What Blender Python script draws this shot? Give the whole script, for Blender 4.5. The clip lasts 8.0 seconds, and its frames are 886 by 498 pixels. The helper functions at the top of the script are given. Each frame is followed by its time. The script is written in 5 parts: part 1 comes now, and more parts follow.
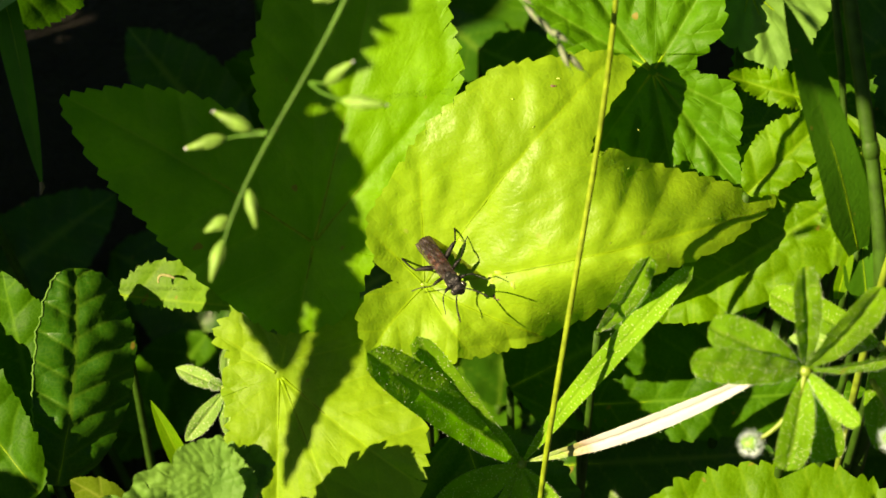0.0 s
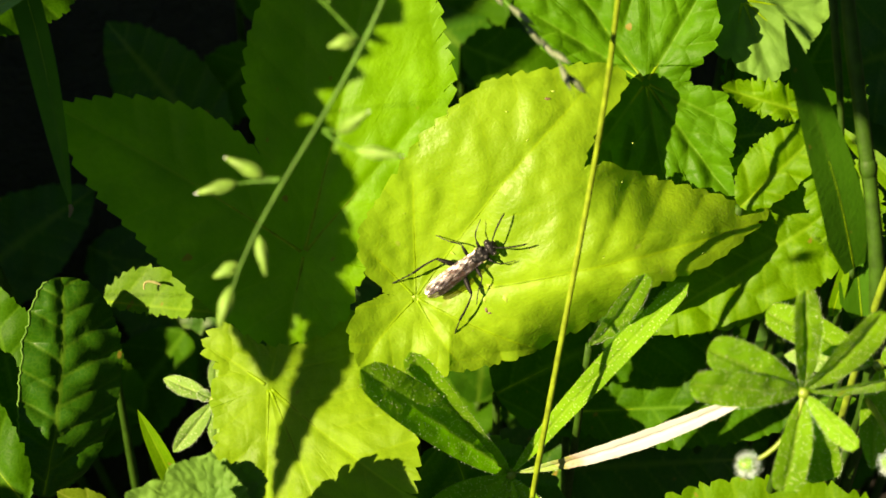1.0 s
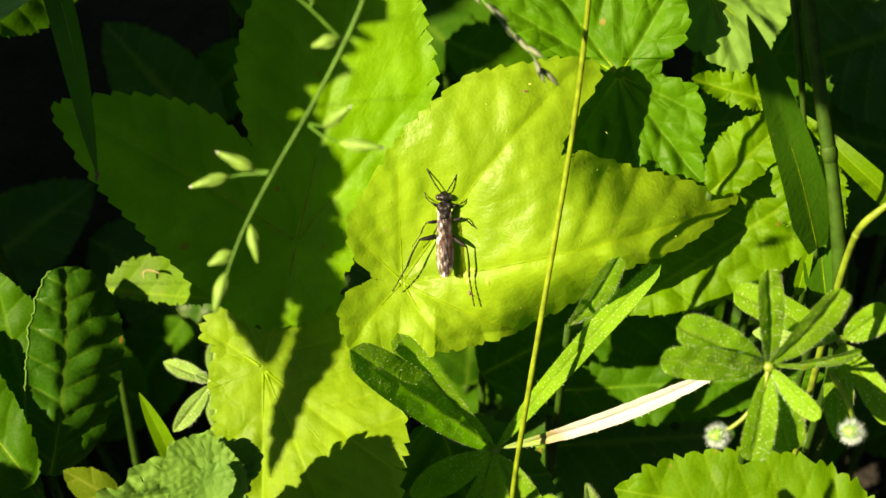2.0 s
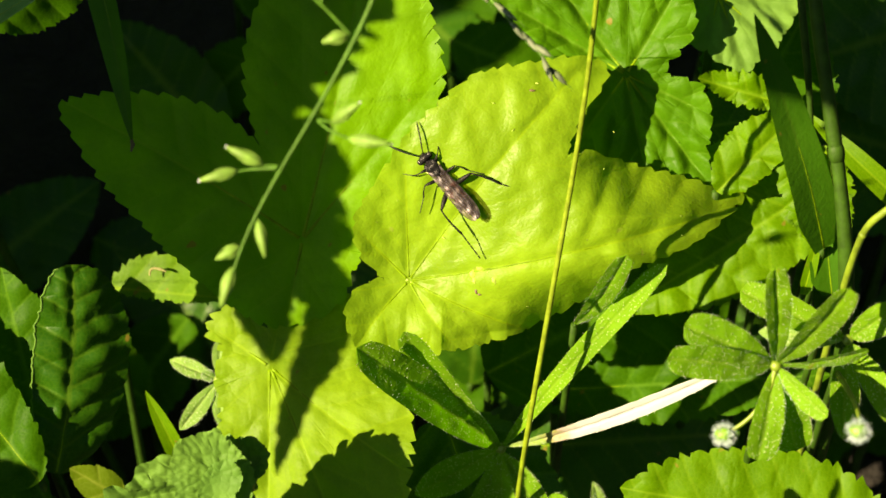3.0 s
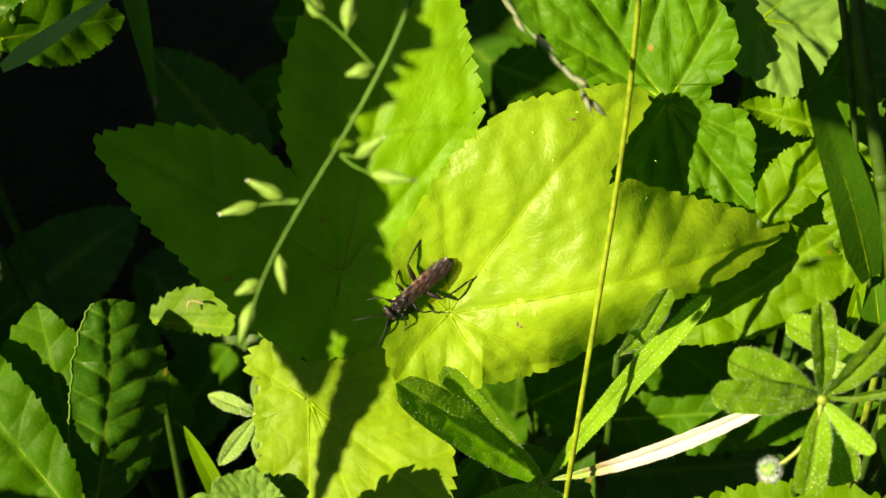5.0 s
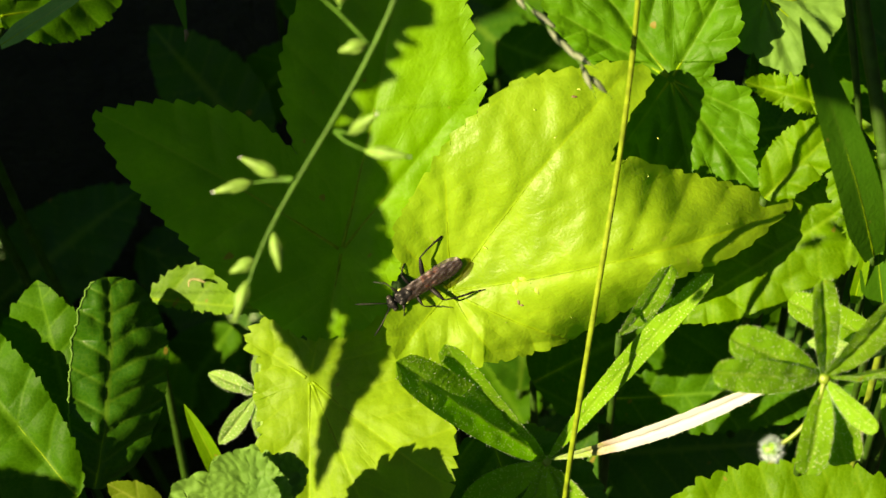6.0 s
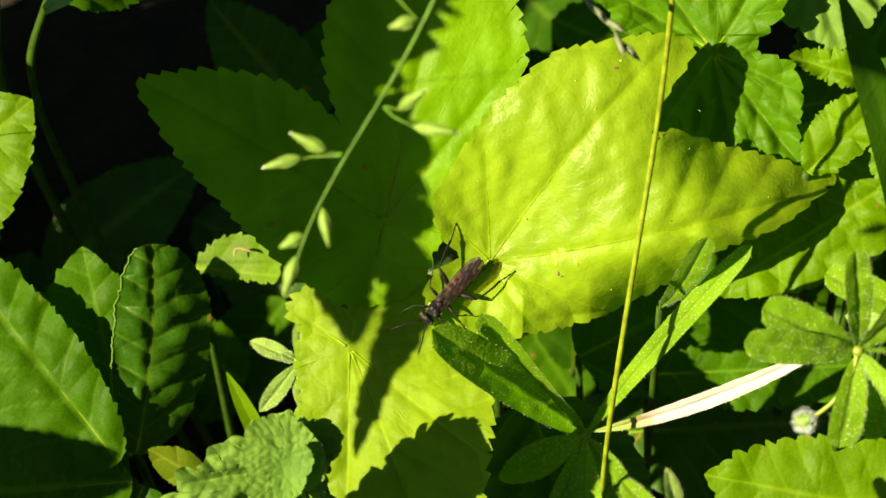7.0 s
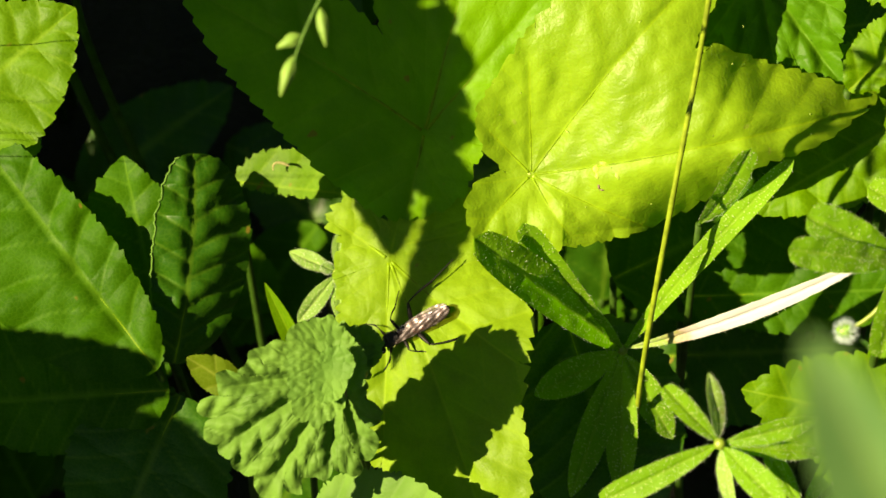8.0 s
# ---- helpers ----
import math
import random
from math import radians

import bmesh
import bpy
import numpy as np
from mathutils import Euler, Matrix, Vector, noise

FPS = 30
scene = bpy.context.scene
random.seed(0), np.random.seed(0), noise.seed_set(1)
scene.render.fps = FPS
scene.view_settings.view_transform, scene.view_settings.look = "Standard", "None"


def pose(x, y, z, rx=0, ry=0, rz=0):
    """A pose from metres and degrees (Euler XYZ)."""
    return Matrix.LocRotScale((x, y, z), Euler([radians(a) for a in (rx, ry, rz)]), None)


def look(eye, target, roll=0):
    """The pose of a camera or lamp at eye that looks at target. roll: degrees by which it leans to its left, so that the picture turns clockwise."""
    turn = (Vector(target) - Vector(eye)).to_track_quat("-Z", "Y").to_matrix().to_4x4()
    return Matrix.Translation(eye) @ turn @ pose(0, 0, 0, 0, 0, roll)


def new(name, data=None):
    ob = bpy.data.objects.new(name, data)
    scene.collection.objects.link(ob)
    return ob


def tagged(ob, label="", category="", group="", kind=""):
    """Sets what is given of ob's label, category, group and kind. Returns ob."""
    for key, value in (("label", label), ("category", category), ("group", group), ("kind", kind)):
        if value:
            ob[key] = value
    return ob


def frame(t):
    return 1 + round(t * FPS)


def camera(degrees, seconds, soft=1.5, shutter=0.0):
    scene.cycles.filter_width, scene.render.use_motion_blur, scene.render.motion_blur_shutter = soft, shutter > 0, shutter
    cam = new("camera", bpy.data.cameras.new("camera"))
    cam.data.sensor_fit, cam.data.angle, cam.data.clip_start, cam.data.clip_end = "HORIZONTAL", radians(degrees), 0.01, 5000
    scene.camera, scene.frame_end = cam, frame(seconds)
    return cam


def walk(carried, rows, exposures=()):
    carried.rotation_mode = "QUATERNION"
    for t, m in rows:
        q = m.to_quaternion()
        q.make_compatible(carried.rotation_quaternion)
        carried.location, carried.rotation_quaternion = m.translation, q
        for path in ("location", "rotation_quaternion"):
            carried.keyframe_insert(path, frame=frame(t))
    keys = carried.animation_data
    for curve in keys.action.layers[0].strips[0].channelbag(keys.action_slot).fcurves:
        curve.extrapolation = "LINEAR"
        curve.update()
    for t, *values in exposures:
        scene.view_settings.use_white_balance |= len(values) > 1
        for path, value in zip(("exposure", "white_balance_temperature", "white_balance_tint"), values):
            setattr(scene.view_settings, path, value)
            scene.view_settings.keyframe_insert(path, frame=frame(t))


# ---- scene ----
# ---- camera ----
FOV = 20.0
cam = camera(FOV, 8.0, soft=1.6)
cam.data.dof.use_dof = True
cam.data.dof.focus_distance = 0.30
cam.data.dof.aperture_fstop = 47
PATH = [
    (0, pose(0.00447, -0.14114, 0.38490, 28.940, 0.635, 0.998)),
    (0.2, pose(0.00250, -0.13710, 0.38440, 27.985, 0.140, 0.839)),
    (0.5, pose(0.00015, -0.13411, 0.38409, 27.777, -0.412, 0.771)),
    (0.8, pose(-0.00070, -0.13410, 0.38460, 28.028, -0.613, 0.686)),
    (1, pose(-0.00083, -0.13420, 0.38644, 27.863, -0.554, 0.657)),
    (1.2, pose(-0.00020, -0.13680, 0.39170, 27.979, -0.167, 0.545)),
    (1.5, pose(0.00101, -0.14160, 0.39878, 27.808, -0.166, 0.071)),
    (3, pose(-0.00028, -0.14219, 0.39934, 27.724, -0.388, 0.164)),
    (3.2, pose(-0.00020, -0.14180, 0.39960, 27.872, -0.167, 0.164)),
    (3.5, pose(0.00000, -0.14084, 0.39988, 28.000, -0.000, -0.000)),
    (3.7, pose(-0.00020, -0.14070, 0.39970, 28.423, 0.416, 0.270)),
    (4, pose(-0.00047, -0.14054, 0.39903, 28.434, 0.509, 0.425)),
    (4.2, pose(-0.00030, -0.14000, 0.39850, 28.372, 0.756, 0.432)),
    (4.5, pose(0.00026, -0.13901, 0.39781, 28.239, 0.860, 0.294)),
    (6, pose(0.00227, -0.13742, 0.39517, 27.520, 1.076, 0.458)),
    (6.2, pose(0.00260, -0.13760, 0.39510, 27.506, 1.359, 0.861)),
    (6.5, pose(0.00418, -0.13827, 0.39493, 27.676, 2.522, 1.966)),
    (6.8, pose(0.00730, -0.13940, 0.39440, 27.558, 2.460, 1.969)),
    (7, pose(0.00880, -0.14034, 0.39398, 27.495, 2.663, 2.089)),
    (7.2, pose(0.00930, -0.14150, 0.39350, 27.417, 2.619, 2.134)),
    (7.5, pose(0.00947, -0.14367, 0.39282, 27.212, 2.604, 2.364)),
    (7.8, pose(0.00740, -0.14610, 0.39200, 27.139, 2.510, 2.731)),
    (8, pose(0.00471, -0.14780, 0.39150, 26.986, 2.330, 2.968)),
]
walk(cam, PATH, [(0, 2.38, 7700, 2), (8, 2.38, 7700, 2)])

# ---- daylight ----
PITCH = radians(62)
# the slope of the plants: u to the side, v up the slope, w out of it, all in millimetres
BANK = Matrix(((1, 0, 0, 0), (0, math.sin(PITCH), -math.cos(PITCH), 0), (0, math.cos(PITCH), math.sin(PITCH), 0.135), (0, 0, 0, 1)))
SUNWAY = Vector((0.66, -0.06, -0.75)).normalized()
sun_way = BANK.to_3x3() @ SUNWAY
world = bpy.data.worlds.new("sky")
scene.world = world
world.use_nodes = True
wn = world.node_tree.nodes
sky = wn.new("ShaderNodeTexSky")
sky.sky_type, sky.sun_disc = "NISHITA", False
sky.sun_elevation = math.asin(-sun_way.z)
sky.sun_rotation = math.atan2(-sun_way.x, -sun_way.y)
world.node_tree.links.new(sky.outputs[0], wn["Background"].inputs[0])
wn["Background"].inputs[1].default_value = 0.034
lamp = bpy.data.lights.new("sun", "SUN")
lamp.energy, lamp.angle, lamp.color = 5.5, radians(0.55), (1.0, 0.79, 0.57)
sun = new("sun", lamp)
sun.matrix_world = look((-0.6, -0.4, 0.9), Vector((-0.6, -0.4, 0.9)) + sun_way)


# ---- materials ----
def material(name):
    m = bpy.data.materials.new(name)
    m.use_nodes = True
    nt = m.node_tree
    nt.nodes.clear()
    return m, nt, nt.nodes.new("ShaderNodeOutputMaterial")


def node(nt, kind, **inputs):
    n = nt.nodes.new(kind)
    for k, v in inputs.items():
        n.inputs[k.replace("_", " ")].default_value = v
    return n


def mixed(nt, fac, a, b, blend="MIX"):
    n = nt.nodes.new("ShaderNodeMix")
    n.data_type, n.blend_type = "RGBA", blend
    for i, v in ((0, fac), (6, a), (7, b)):
        if isinstance(v, bpy.types.NodeSocket):
            nt.links.new(v, n.inputs[i])
        else:
            n.inputs[i].default_value = v if i == 0 else (*v, 1)
    return n.outputs[2]


def ranged(nt, value, a, b, c=0.0, d=1.0):
    n = nt.nodes.new("ShaderNodeMapRange")
    nt.links.new(value, n.inputs[0])
    for i, v in enumerate((a, b, c, d)):
        n.inputs[i + 1].default_value = v
    return n.outputs[0]


def leaf_material(name, top, through_col, vein, rough=0.5, thin=0.45, bump=0.3, stain=(0.16, 0.11, 0.02), spec=0.09, dots=None):
    """A leaf: a waxy skin over a blade that lets light through, paler veins, blotches and a few brown specks."""
    m, nt, out = material(name)
    at = nt.nodes.new("ShaderNodeAttribute")
    at.attribute_name = "vein"
    tc = nt.nodes.new("ShaderNodeTexCoord")
    big, fine, cell = node(nt, "ShaderNodeTexNoise", Scale=140, Detail=3), node(nt, "ShaderNodeTexNoise", Scale=1500, Detail=2), node(nt, "ShaderNodeTexVoronoi", Scale=1500)
    cell.feature = "DISTANCE_TO_EDGE"
    spots = node(nt, "ShaderNodeTexNoise", Scale=420, Detail=1)
    wart = node(nt, "ShaderNodeTexVoronoi", Scale=2500)
    for n in (big, fine, cell, spots, wart):
        nt.links.new(tc.outputs["Object"], n.inputs["Vector"])
    info = nt.nodes.new("ShaderNodeObjectInfo")

    def tone(c):
        rib = tuple(x * c[1] / top[1] * 1.05 for x in vein)
        dark, light = tuple(x * 0.72 for x in c), tuple(x * y for x, y in zip(c, (1.3, 1.18, 1.1)))
        a = mixed(nt, ranged(nt, big.outputs[0], 0.3, 0.72), dark, light)
        a = mixed(nt, ranged(nt, info.outputs["Random"], 0, 1, 0, 0.3), a, tuple(x * y for x, y in zip(c, (0.7, 0.85, 0.8))))
        a = mixed(nt, ranged(nt, fine.outputs[0], 0.3, 0.7, 0, 0.25), a, dark)
        a = mixed(nt, ranged(nt, cell.outputs[0], 0.0, 0.12, 0.10, 0), a, rib)
        a = mixed(nt, ranged(nt, at.outputs["Fac"], 0.15, 1, 0, 0.42), a, rib)
        if dots:
            a = mixed(nt, ranged(nt, wart.outputs[0], 0.13, 0.28, 0.5, 0), a, tuple(x * c[1] / top[1] for x in dots))
        return mixed(nt, ranged(nt, spots.outputs[0], 0.755, 0.80, 0, 0.7), a, stain)

    top_c, thr_c = tone(top), tone(through_col)
    hgt = nt.nodes.new("ShaderNodeMath")
    hgt.operation = "ADD"
    nt.links.new(ranged(nt, wart.outputs[0], 0.1, 0.4, 0.8, 0) if dots else ranged(nt, cell.outputs[0], 0, 0.3, 0, 0.3), hgt.inputs[0])
    nt.links.new(fine.outputs[0], hgt.inputs[1])
    lump = node(nt, "ShaderNodeTexNoise", Scale=420, Detail=3, Distortion=0.6)
    nt.links.new(tc.outputs["Object"], lump.inputs["Vector"])
    b0 = node(nt, "ShaderNodeBump", Strength=0.2, Distance=0.0005)
    nt.links.new(lump.outputs[0], b0.inputs["Height"])
    bp = node(nt, "ShaderNodeBump", Strength=bump, Distance=0.00012)
    nt.links.new(hgt.outputs[0], bp.inputs["Height"])
    nt.links.new(b0.outputs[0], bp.inputs["Normal"])
    pb = node(nt, "ShaderNodeBsdfPrincipled", Roughness=rough)
    pb.inputs["Specular IOR Level"].default_value = spec
    nt.links.new(top_c, pb.inputs["Base Color"])
    nt.links.new(ranged(nt, big.outputs[0], 0.3, 0.7, rough - 0.07, rough + 0.1), pb.inputs["Roughness"])
    tr = nt.nodes.new("ShaderNodeBsdfTranslucent")
    nt.links.new(thr_c, tr.inputs["Color"])
    nt.links.new(b0.outputs[0], tr.inputs["Normal"])
    nt.links.new(bp.outputs[0], pb.inputs["Normal"])
    mx = nt.nodes.new("ShaderNodeMixShader")
    mx.inputs[0].default_value = thin
    nt.links.new(pb.outputs[0], mx.inputs[1])
    nt.links.new(tr.outputs[0], mx.inputs[2])
    nt.links.new(mx.outputs[0], out.inputs[0])
    return m


def plain(name, col, rough=0.5, metal=0.0, thin=0.0, scale=600.0, vary=0.35, bump=0.3, dist=0.0001, spec=0.5, second=None, coat=0.0):
    """A rough surface with grain at two scales; thin lets some light through."""
    m, nt, out = material(name)
    tc = nt.nodes.new("ShaderNodeTexCoord")
    a, b = node(nt, "ShaderNodeTexNoise", Scale=scale, Detail=4), node(nt, "ShaderNodeTexNoise", Scale=scale * 6, Detail=2)
    for n in (a, b):
        nt.links.new(tc.outputs["Object"], n.inputs["Vector"])
    c = mixed(nt, ranged(nt, a.outputs[0], 0.3, 0.7), tuple(x * (1 - vary) for x in col), second or tuple(x * (1 + vary) for x in col))
    c = mixed(nt, ranged(nt, b.outputs[0], 0.35, 0.7, 0, 0.4), c, tuple(x * 0.55 for x in col))
    pb = node(nt, "ShaderNodeBsdfPrincipled", Roughness=rough, Metallic=metal)
    pb.inputs["Specular IOR Level"].default_value = spec
    pb.inputs["Coat Weight"].default_value = coat
    nt.links.new(c, pb.inputs["Base Color"])
    bp = node(nt, "ShaderNodeBump", Strength=bump, Distance=dist)
    nt.links.new(b.outputs[0], bp.inputs["Height"])
    nt.links.new(bp.outputs[0], pb.inputs["Normal"])
    last = pb.outputs[0]
    if thin:
        tr = nt.nodes.new("ShaderNodeBsdfTranslucent")
        nt.links.new(c, tr.inputs["Color"])
        mx = nt.nodes.new("ShaderNodeMixShader")
        mx.inputs[0].default_value = thin
        nt.links.new(last, mx.inputs[1])
        nt.links.new(tr.outputs[0], mx.inputs[2])
        last = mx.outputs[0]
    nt.links.new(last, out.inputs[0])
    return m


YOUNG = leaf_material("young_leaf", (0.132, 0.238, 0.013), (0.198, 0.48, 0.010), (0.17, 0.27, 0.008), rough=0.42, spec=0.13, bump=0.4, stain=(0.16, 0.22, 0.03))
FRESH = leaf_material("fresh_leaf", (0.058, 0.142, 0.003), (0.072, 0.27, 0.003), (0.13, 0.23, 0.012), rough=0.5)
DEEP = leaf_material("deep_leaf", (0.088, 0.212, 0.005), (0.112, 0.42, 0.004), (0.10, 0.21, 0.012), rough=0.5)
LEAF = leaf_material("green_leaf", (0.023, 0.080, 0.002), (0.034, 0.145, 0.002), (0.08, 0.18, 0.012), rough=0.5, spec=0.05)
# darker than green_leaf: the shade on low leaves is put into the colour
DIMMED = leaf_material("dimmed_leaf", (0.014, 0.058, 0.002), (0.022, 0.095, 0.002), (0.08, 0.15, 0.012), rough=0.42, thin=0.3, spec=0.16)
GREY = leaf_material("downy_leaf", (0.065, 0.145, 0.024), (0.072, 0.20, 0.016), (0.05, 0.11, 0.014), rough=0.6, thin=0.3)
BEDSTRAW = leaf_material("bedstraw_leaf", (0.095, 0.215, 0.010), (0.126, 0.42, 0.006), (0.13, 0.22, 0.025), rough=0.55, bump=0.8, dots=(0.40, 0.47, 0.24))
PALE = leaf_material("pale_bedstraw_leaf", (0.135, 0.25, 0.055), (0.171, 0.34, 0.05), (0.22, 0.31, 0.09), rough=0.55, bump=0.8, dots=(0.50, 0.55, 0.36))
VEINED = leaf_material("veined_leaf", (0.041, 0.128, 0.004), (0.059, 0.25, 0.003), (0.08, 0.17, 0.012), rough=0.48)
LUSH = leaf_material("lush_leaf", (0.106, 0.200, 0.010), (0.144, 0.41, 0.004), (0.16, 0.26, 0.010), rough=0.5)
GLAUCOUS = leaf_material("glaucous_blade", (0.099, 0.22, 0.07), (0.135, 0.29, 0.07), (0.2, 0.28, 0.1), rough=0.6, thin=0.4)
BLADE = leaf_material("grass_blade", (0.022, 0.078, 0.003), (0.027, 0.12, 0.003), (0.03, 0.07, 0.005), rough=0.6, thin=0.3, spec=0.08)


def bleached_material():
    """A bedstraw leaf that has died from the tip down: green and bristly near the node, white as paper beyond, brown where the two meet."""
    m, nt, out = material("bleached_bedstraw")
    at = nt.nodes.new("ShaderNodeAttribute")
    at.attribute_name = "along"
    tc = nt.nodes.new("ShaderNodeTexCoord")
    n, fine = node(nt, "ShaderNodeTexNoise", Scale=260, Detail=4), node(nt, "ShaderNodeTexNoise", Scale=2200, Detail=2)
    stretch = nt.nodes.new("ShaderNodeMapping")
    stretch.inputs["Scale"].default_value = (0.35, 1.6, 1)
    nt.links.new(tc.outputs["Object"], stretch.inputs["Vector"])
    nt.links.new(stretch.outputs[0], n.inputs["Vector"])
    nt.links.new(tc.outputs["Object"], fine.inputs["Vector"])
    add = nt.nodes.new("ShaderNodeMath")
    add.operation = "MULTIPLY_ADD"
    nt.links.new(n.outputs[0], add.inputs[0])
    add.inputs[1].default_value = 0.35
    nt.links.new(at.outputs["Fac"], add.inputs[2])
    c = mixed(nt, ranged(nt, add.outputs[0], 0.36, 0.44), (0.12, 0.20, 0.03), (0.20, 0.13, 0.06))
    c = mixed(nt, ranged(nt, add.outputs[0], 0.40, 0.52), c, (0.29, 0.31, 0.30))
    c = mixed(nt, ranged(nt, n.outputs[0], 0.64, 0.74, 0, 0.7), c, (0.17, 0.11, 0.06))
    c = mixed(nt, ranged(nt, fine.outputs[0], 0.35, 0.7, 0, 0.3), c, (0.28, 0.29, 0.26))
    pb = node(nt, "ShaderNodeBsdfPrincipled", Roughness=0.65)
    pb.inputs["Specular IOR Level"].default_value = 0.2
    nt.links.new(c, pb.inputs["Base Color"])
    bp = node(nt, "ShaderNodeBump", Strength=0.5, Distance=0.0001)
    nt.links.new(fine.outputs[0], bp.inputs["Height"])
    nt.links.new(bp.outputs[0], pb.inputs["Normal"])
    tr = nt.nodes.new("ShaderNodeBsdfTranslucent")
    nt.links.new(c, tr.inputs["Color"])
    mx = nt.nodes.new("ShaderNodeMixShader")
    mx.inputs[0].default_value = 0.25
    nt.links.new(pb.outputs[0], mx.inputs[1])
    nt.links.new(tr.outputs[0], mx.inputs[2])
    nt.links.new(mx.outputs[0], out.inputs[0])
    return m


BLEACHED = bleached_material()
YELLOWED = leaf_material("yellowed_leaf", (0.065, 0.115, 0.006), (0.16, 0.24, 0.005), (0.16, 0.2, 0.03), stain=(0.2, 0.09, 0.02))
WITHERED = leaf_material("withered_leaf", (0.26, 0.27, 0.12), (0.26, 0.28, 0.09), (0.2, 0.16, 0.06), rough=0.7, stain=(0.12, 0.07, 0.03))
STEM = plain("green_stem", (0.017, 0.046, 0.003), 0.6, spec=0.15, thin=0.15)
STALK = plain("pale_stalk", (0.11, 0.17, 0.012), 0.5, thin=0.15)
STRAW = plain("grass_stalk", (0.105, 0.155, 0.010), 0.55, thin=0.1, spec=0.15)
PANICLE = plain("panicle_stem", (0.032, 0.082, 0.008), 0.55, spec=0.12)
HUSK = plain("spikelet_husk", (0.115, 0.215, 0.035), 0.55, thin=0.3, spec=0.25)
HUSK_DARK = plain("greyish_husk", (0.07, 0.095, 0.05), 0.6, thin=0.2)
HUSK_TIP = plain("spikelet_tip", (0.44, 0.46, 0.48), 0.6, thin=0.3)
HAIR = plain("plant_hair", (0.39, 0.48, 0.36), 0.5, thin=0.4)
BRISTLE = plain("white_bristle", (0.45, 0.56, 0.55), 0.5, thin=0.5)
BURR = plain("burr_green", (0.12, 0.25, 0.012), 0.5)
# blacker than soil: the deep shade of the gaps is put into the colour
EARTH = plain("shade_dark_earth", (0.007, 0.006, 0.004), 0.95, scale=160, vary=0.5, bump=0.9, dist=0.002, spec=0.3)
LITTER = plain("dead_litter", (0.07, 0.05, 0.028), 0.85, scale=300, vary=0.5, thin=0.1)
BLACK = plain("black_shell", (0.006, 0.006, 0.007), 0.4, scale=2500, bump=0.6, dist=0.00006, spec=0.15)
EYE = plain("compound_eye", (0.016, 0.014, 0.013), 0.25, scale=5000, bump=0.6, dist=0.00003)
RUST = plain("rusty_abdomen", (0.16, 0.035, 0.012), 0.35, scale=1500)
SHANK = plain("greyish_tarsus", (0.02, 0.024, 0.018), 0.5, scale=2500, spec=0.2)
PALE_SPOT = plain("pale_spot", (0.16, 0.2, 0.04), 0.5, scale=2500)
LEG = plain("black_leg", (0.004, 0.004, 0.004), 0.5, scale=2500, spec=0.12)


def wing_material():
    """A smoky wing: a clear brown skin, dark veins, and a foil-like gloss that shines where it mirrors the sun."""
    m, nt, out = material("smoky_wing")
    at = nt.nodes.new("ShaderNodeAttribute")
    at.attribute_name = "vein"
    tc = nt.nodes.new("ShaderNodeTexCoord")
    n, fine = node(nt, "ShaderNodeTexNoise", Scale=700, Detail=3), node(nt, "ShaderNodeTexNoise", Scale=2600, Detail=2)
    stretch = nt.nodes.new("ShaderNodeMapping")
    stretch.inputs["Scale"].default_value = (0.4, 1.2, 1)
    nt.links.new(tc.outputs["Object"], stretch.inputs["Vector"])
    for k in (n, fine):
        nt.links.new(stretch.outputs[0], k.inputs["Vector"])
    veined = ranged(nt, at.outputs["Fac"], 0.25, 0.8)
    pb = node(nt, "ShaderNodeBsdfPrincipled", Roughness=0.45)
    pb.inputs["Specular IOR Level"].default_value = 0.2
    nt.links.new(mixed(nt, veined, (0.009, 0.005, 0.004), (0.003, 0.002, 0.002)), pb.inputs["Base Color"])
    clear = nt.nodes.new("ShaderNodeBsdfTransparent")
    clear.inputs[0].default_value = (0.72, 0.56, 0.44, 1)
    skin = nt.nodes.new("ShaderNodeMixShader")
    nt.links.new(ranged(nt, at.outputs["Fac"], 0.25, 0.8, 0.46, 0.0), skin.inputs[0])
    nt.links.new(pb.outputs[0], skin.inputs[1])
    nt.links.new(clear.outputs[0], skin.inputs[2])
    bp = node(nt, "ShaderNodeBump", Strength=0.55, Distance=0.00008)
    nt.links.new(n.outputs[0], bp.inputs["Height"])
    gloss = node(nt, "ShaderNodeBsdfGlossy", Roughness=0.34)
    nt.links.new(mixed(nt, ranged(nt, n.outputs[0], 0.4, 0.6), (1.0, 0.86, 0.88), (0.85, 0.80, 1.0)), gloss.inputs["Color"])
    nt.links.new(bp.outputs[0], gloss.inputs["Normal"])
    mx = nt.nodes.new("ShaderNodeMixShader")
    shine = nt.nodes.new("ShaderNodeMath")
    shine.operation = "MULTIPLY"
    nt.links.new(ranged(nt, at.outputs["Fac"], 0.2, 0.7, 1.0, 0.1), shine.inputs[0])
    nt.links.new(ranged(nt, fine.outputs[0], 0.35, 0.62, 0.008, 0.055), shine.inputs[1])
    nt.links.new(shine.outputs[0], mx.inputs[0])
    nt.links.new(skin.outputs[0], mx.inputs[1])
    nt.links.new(gloss.outputs[0], mx.inputs[2])
    nt.links.new(mx.outputs[0], out.inputs[0])
    return m


WING = wing_material()


# ---- building helpers ----
def part(name, data, mat, parent, label=""):
    ob = new(name, data)
    if mat is not None and not data.materials:
        data.materials.append(mat)
    ob.parent = parent
    if label:
        ob["label"] = label
    return ob


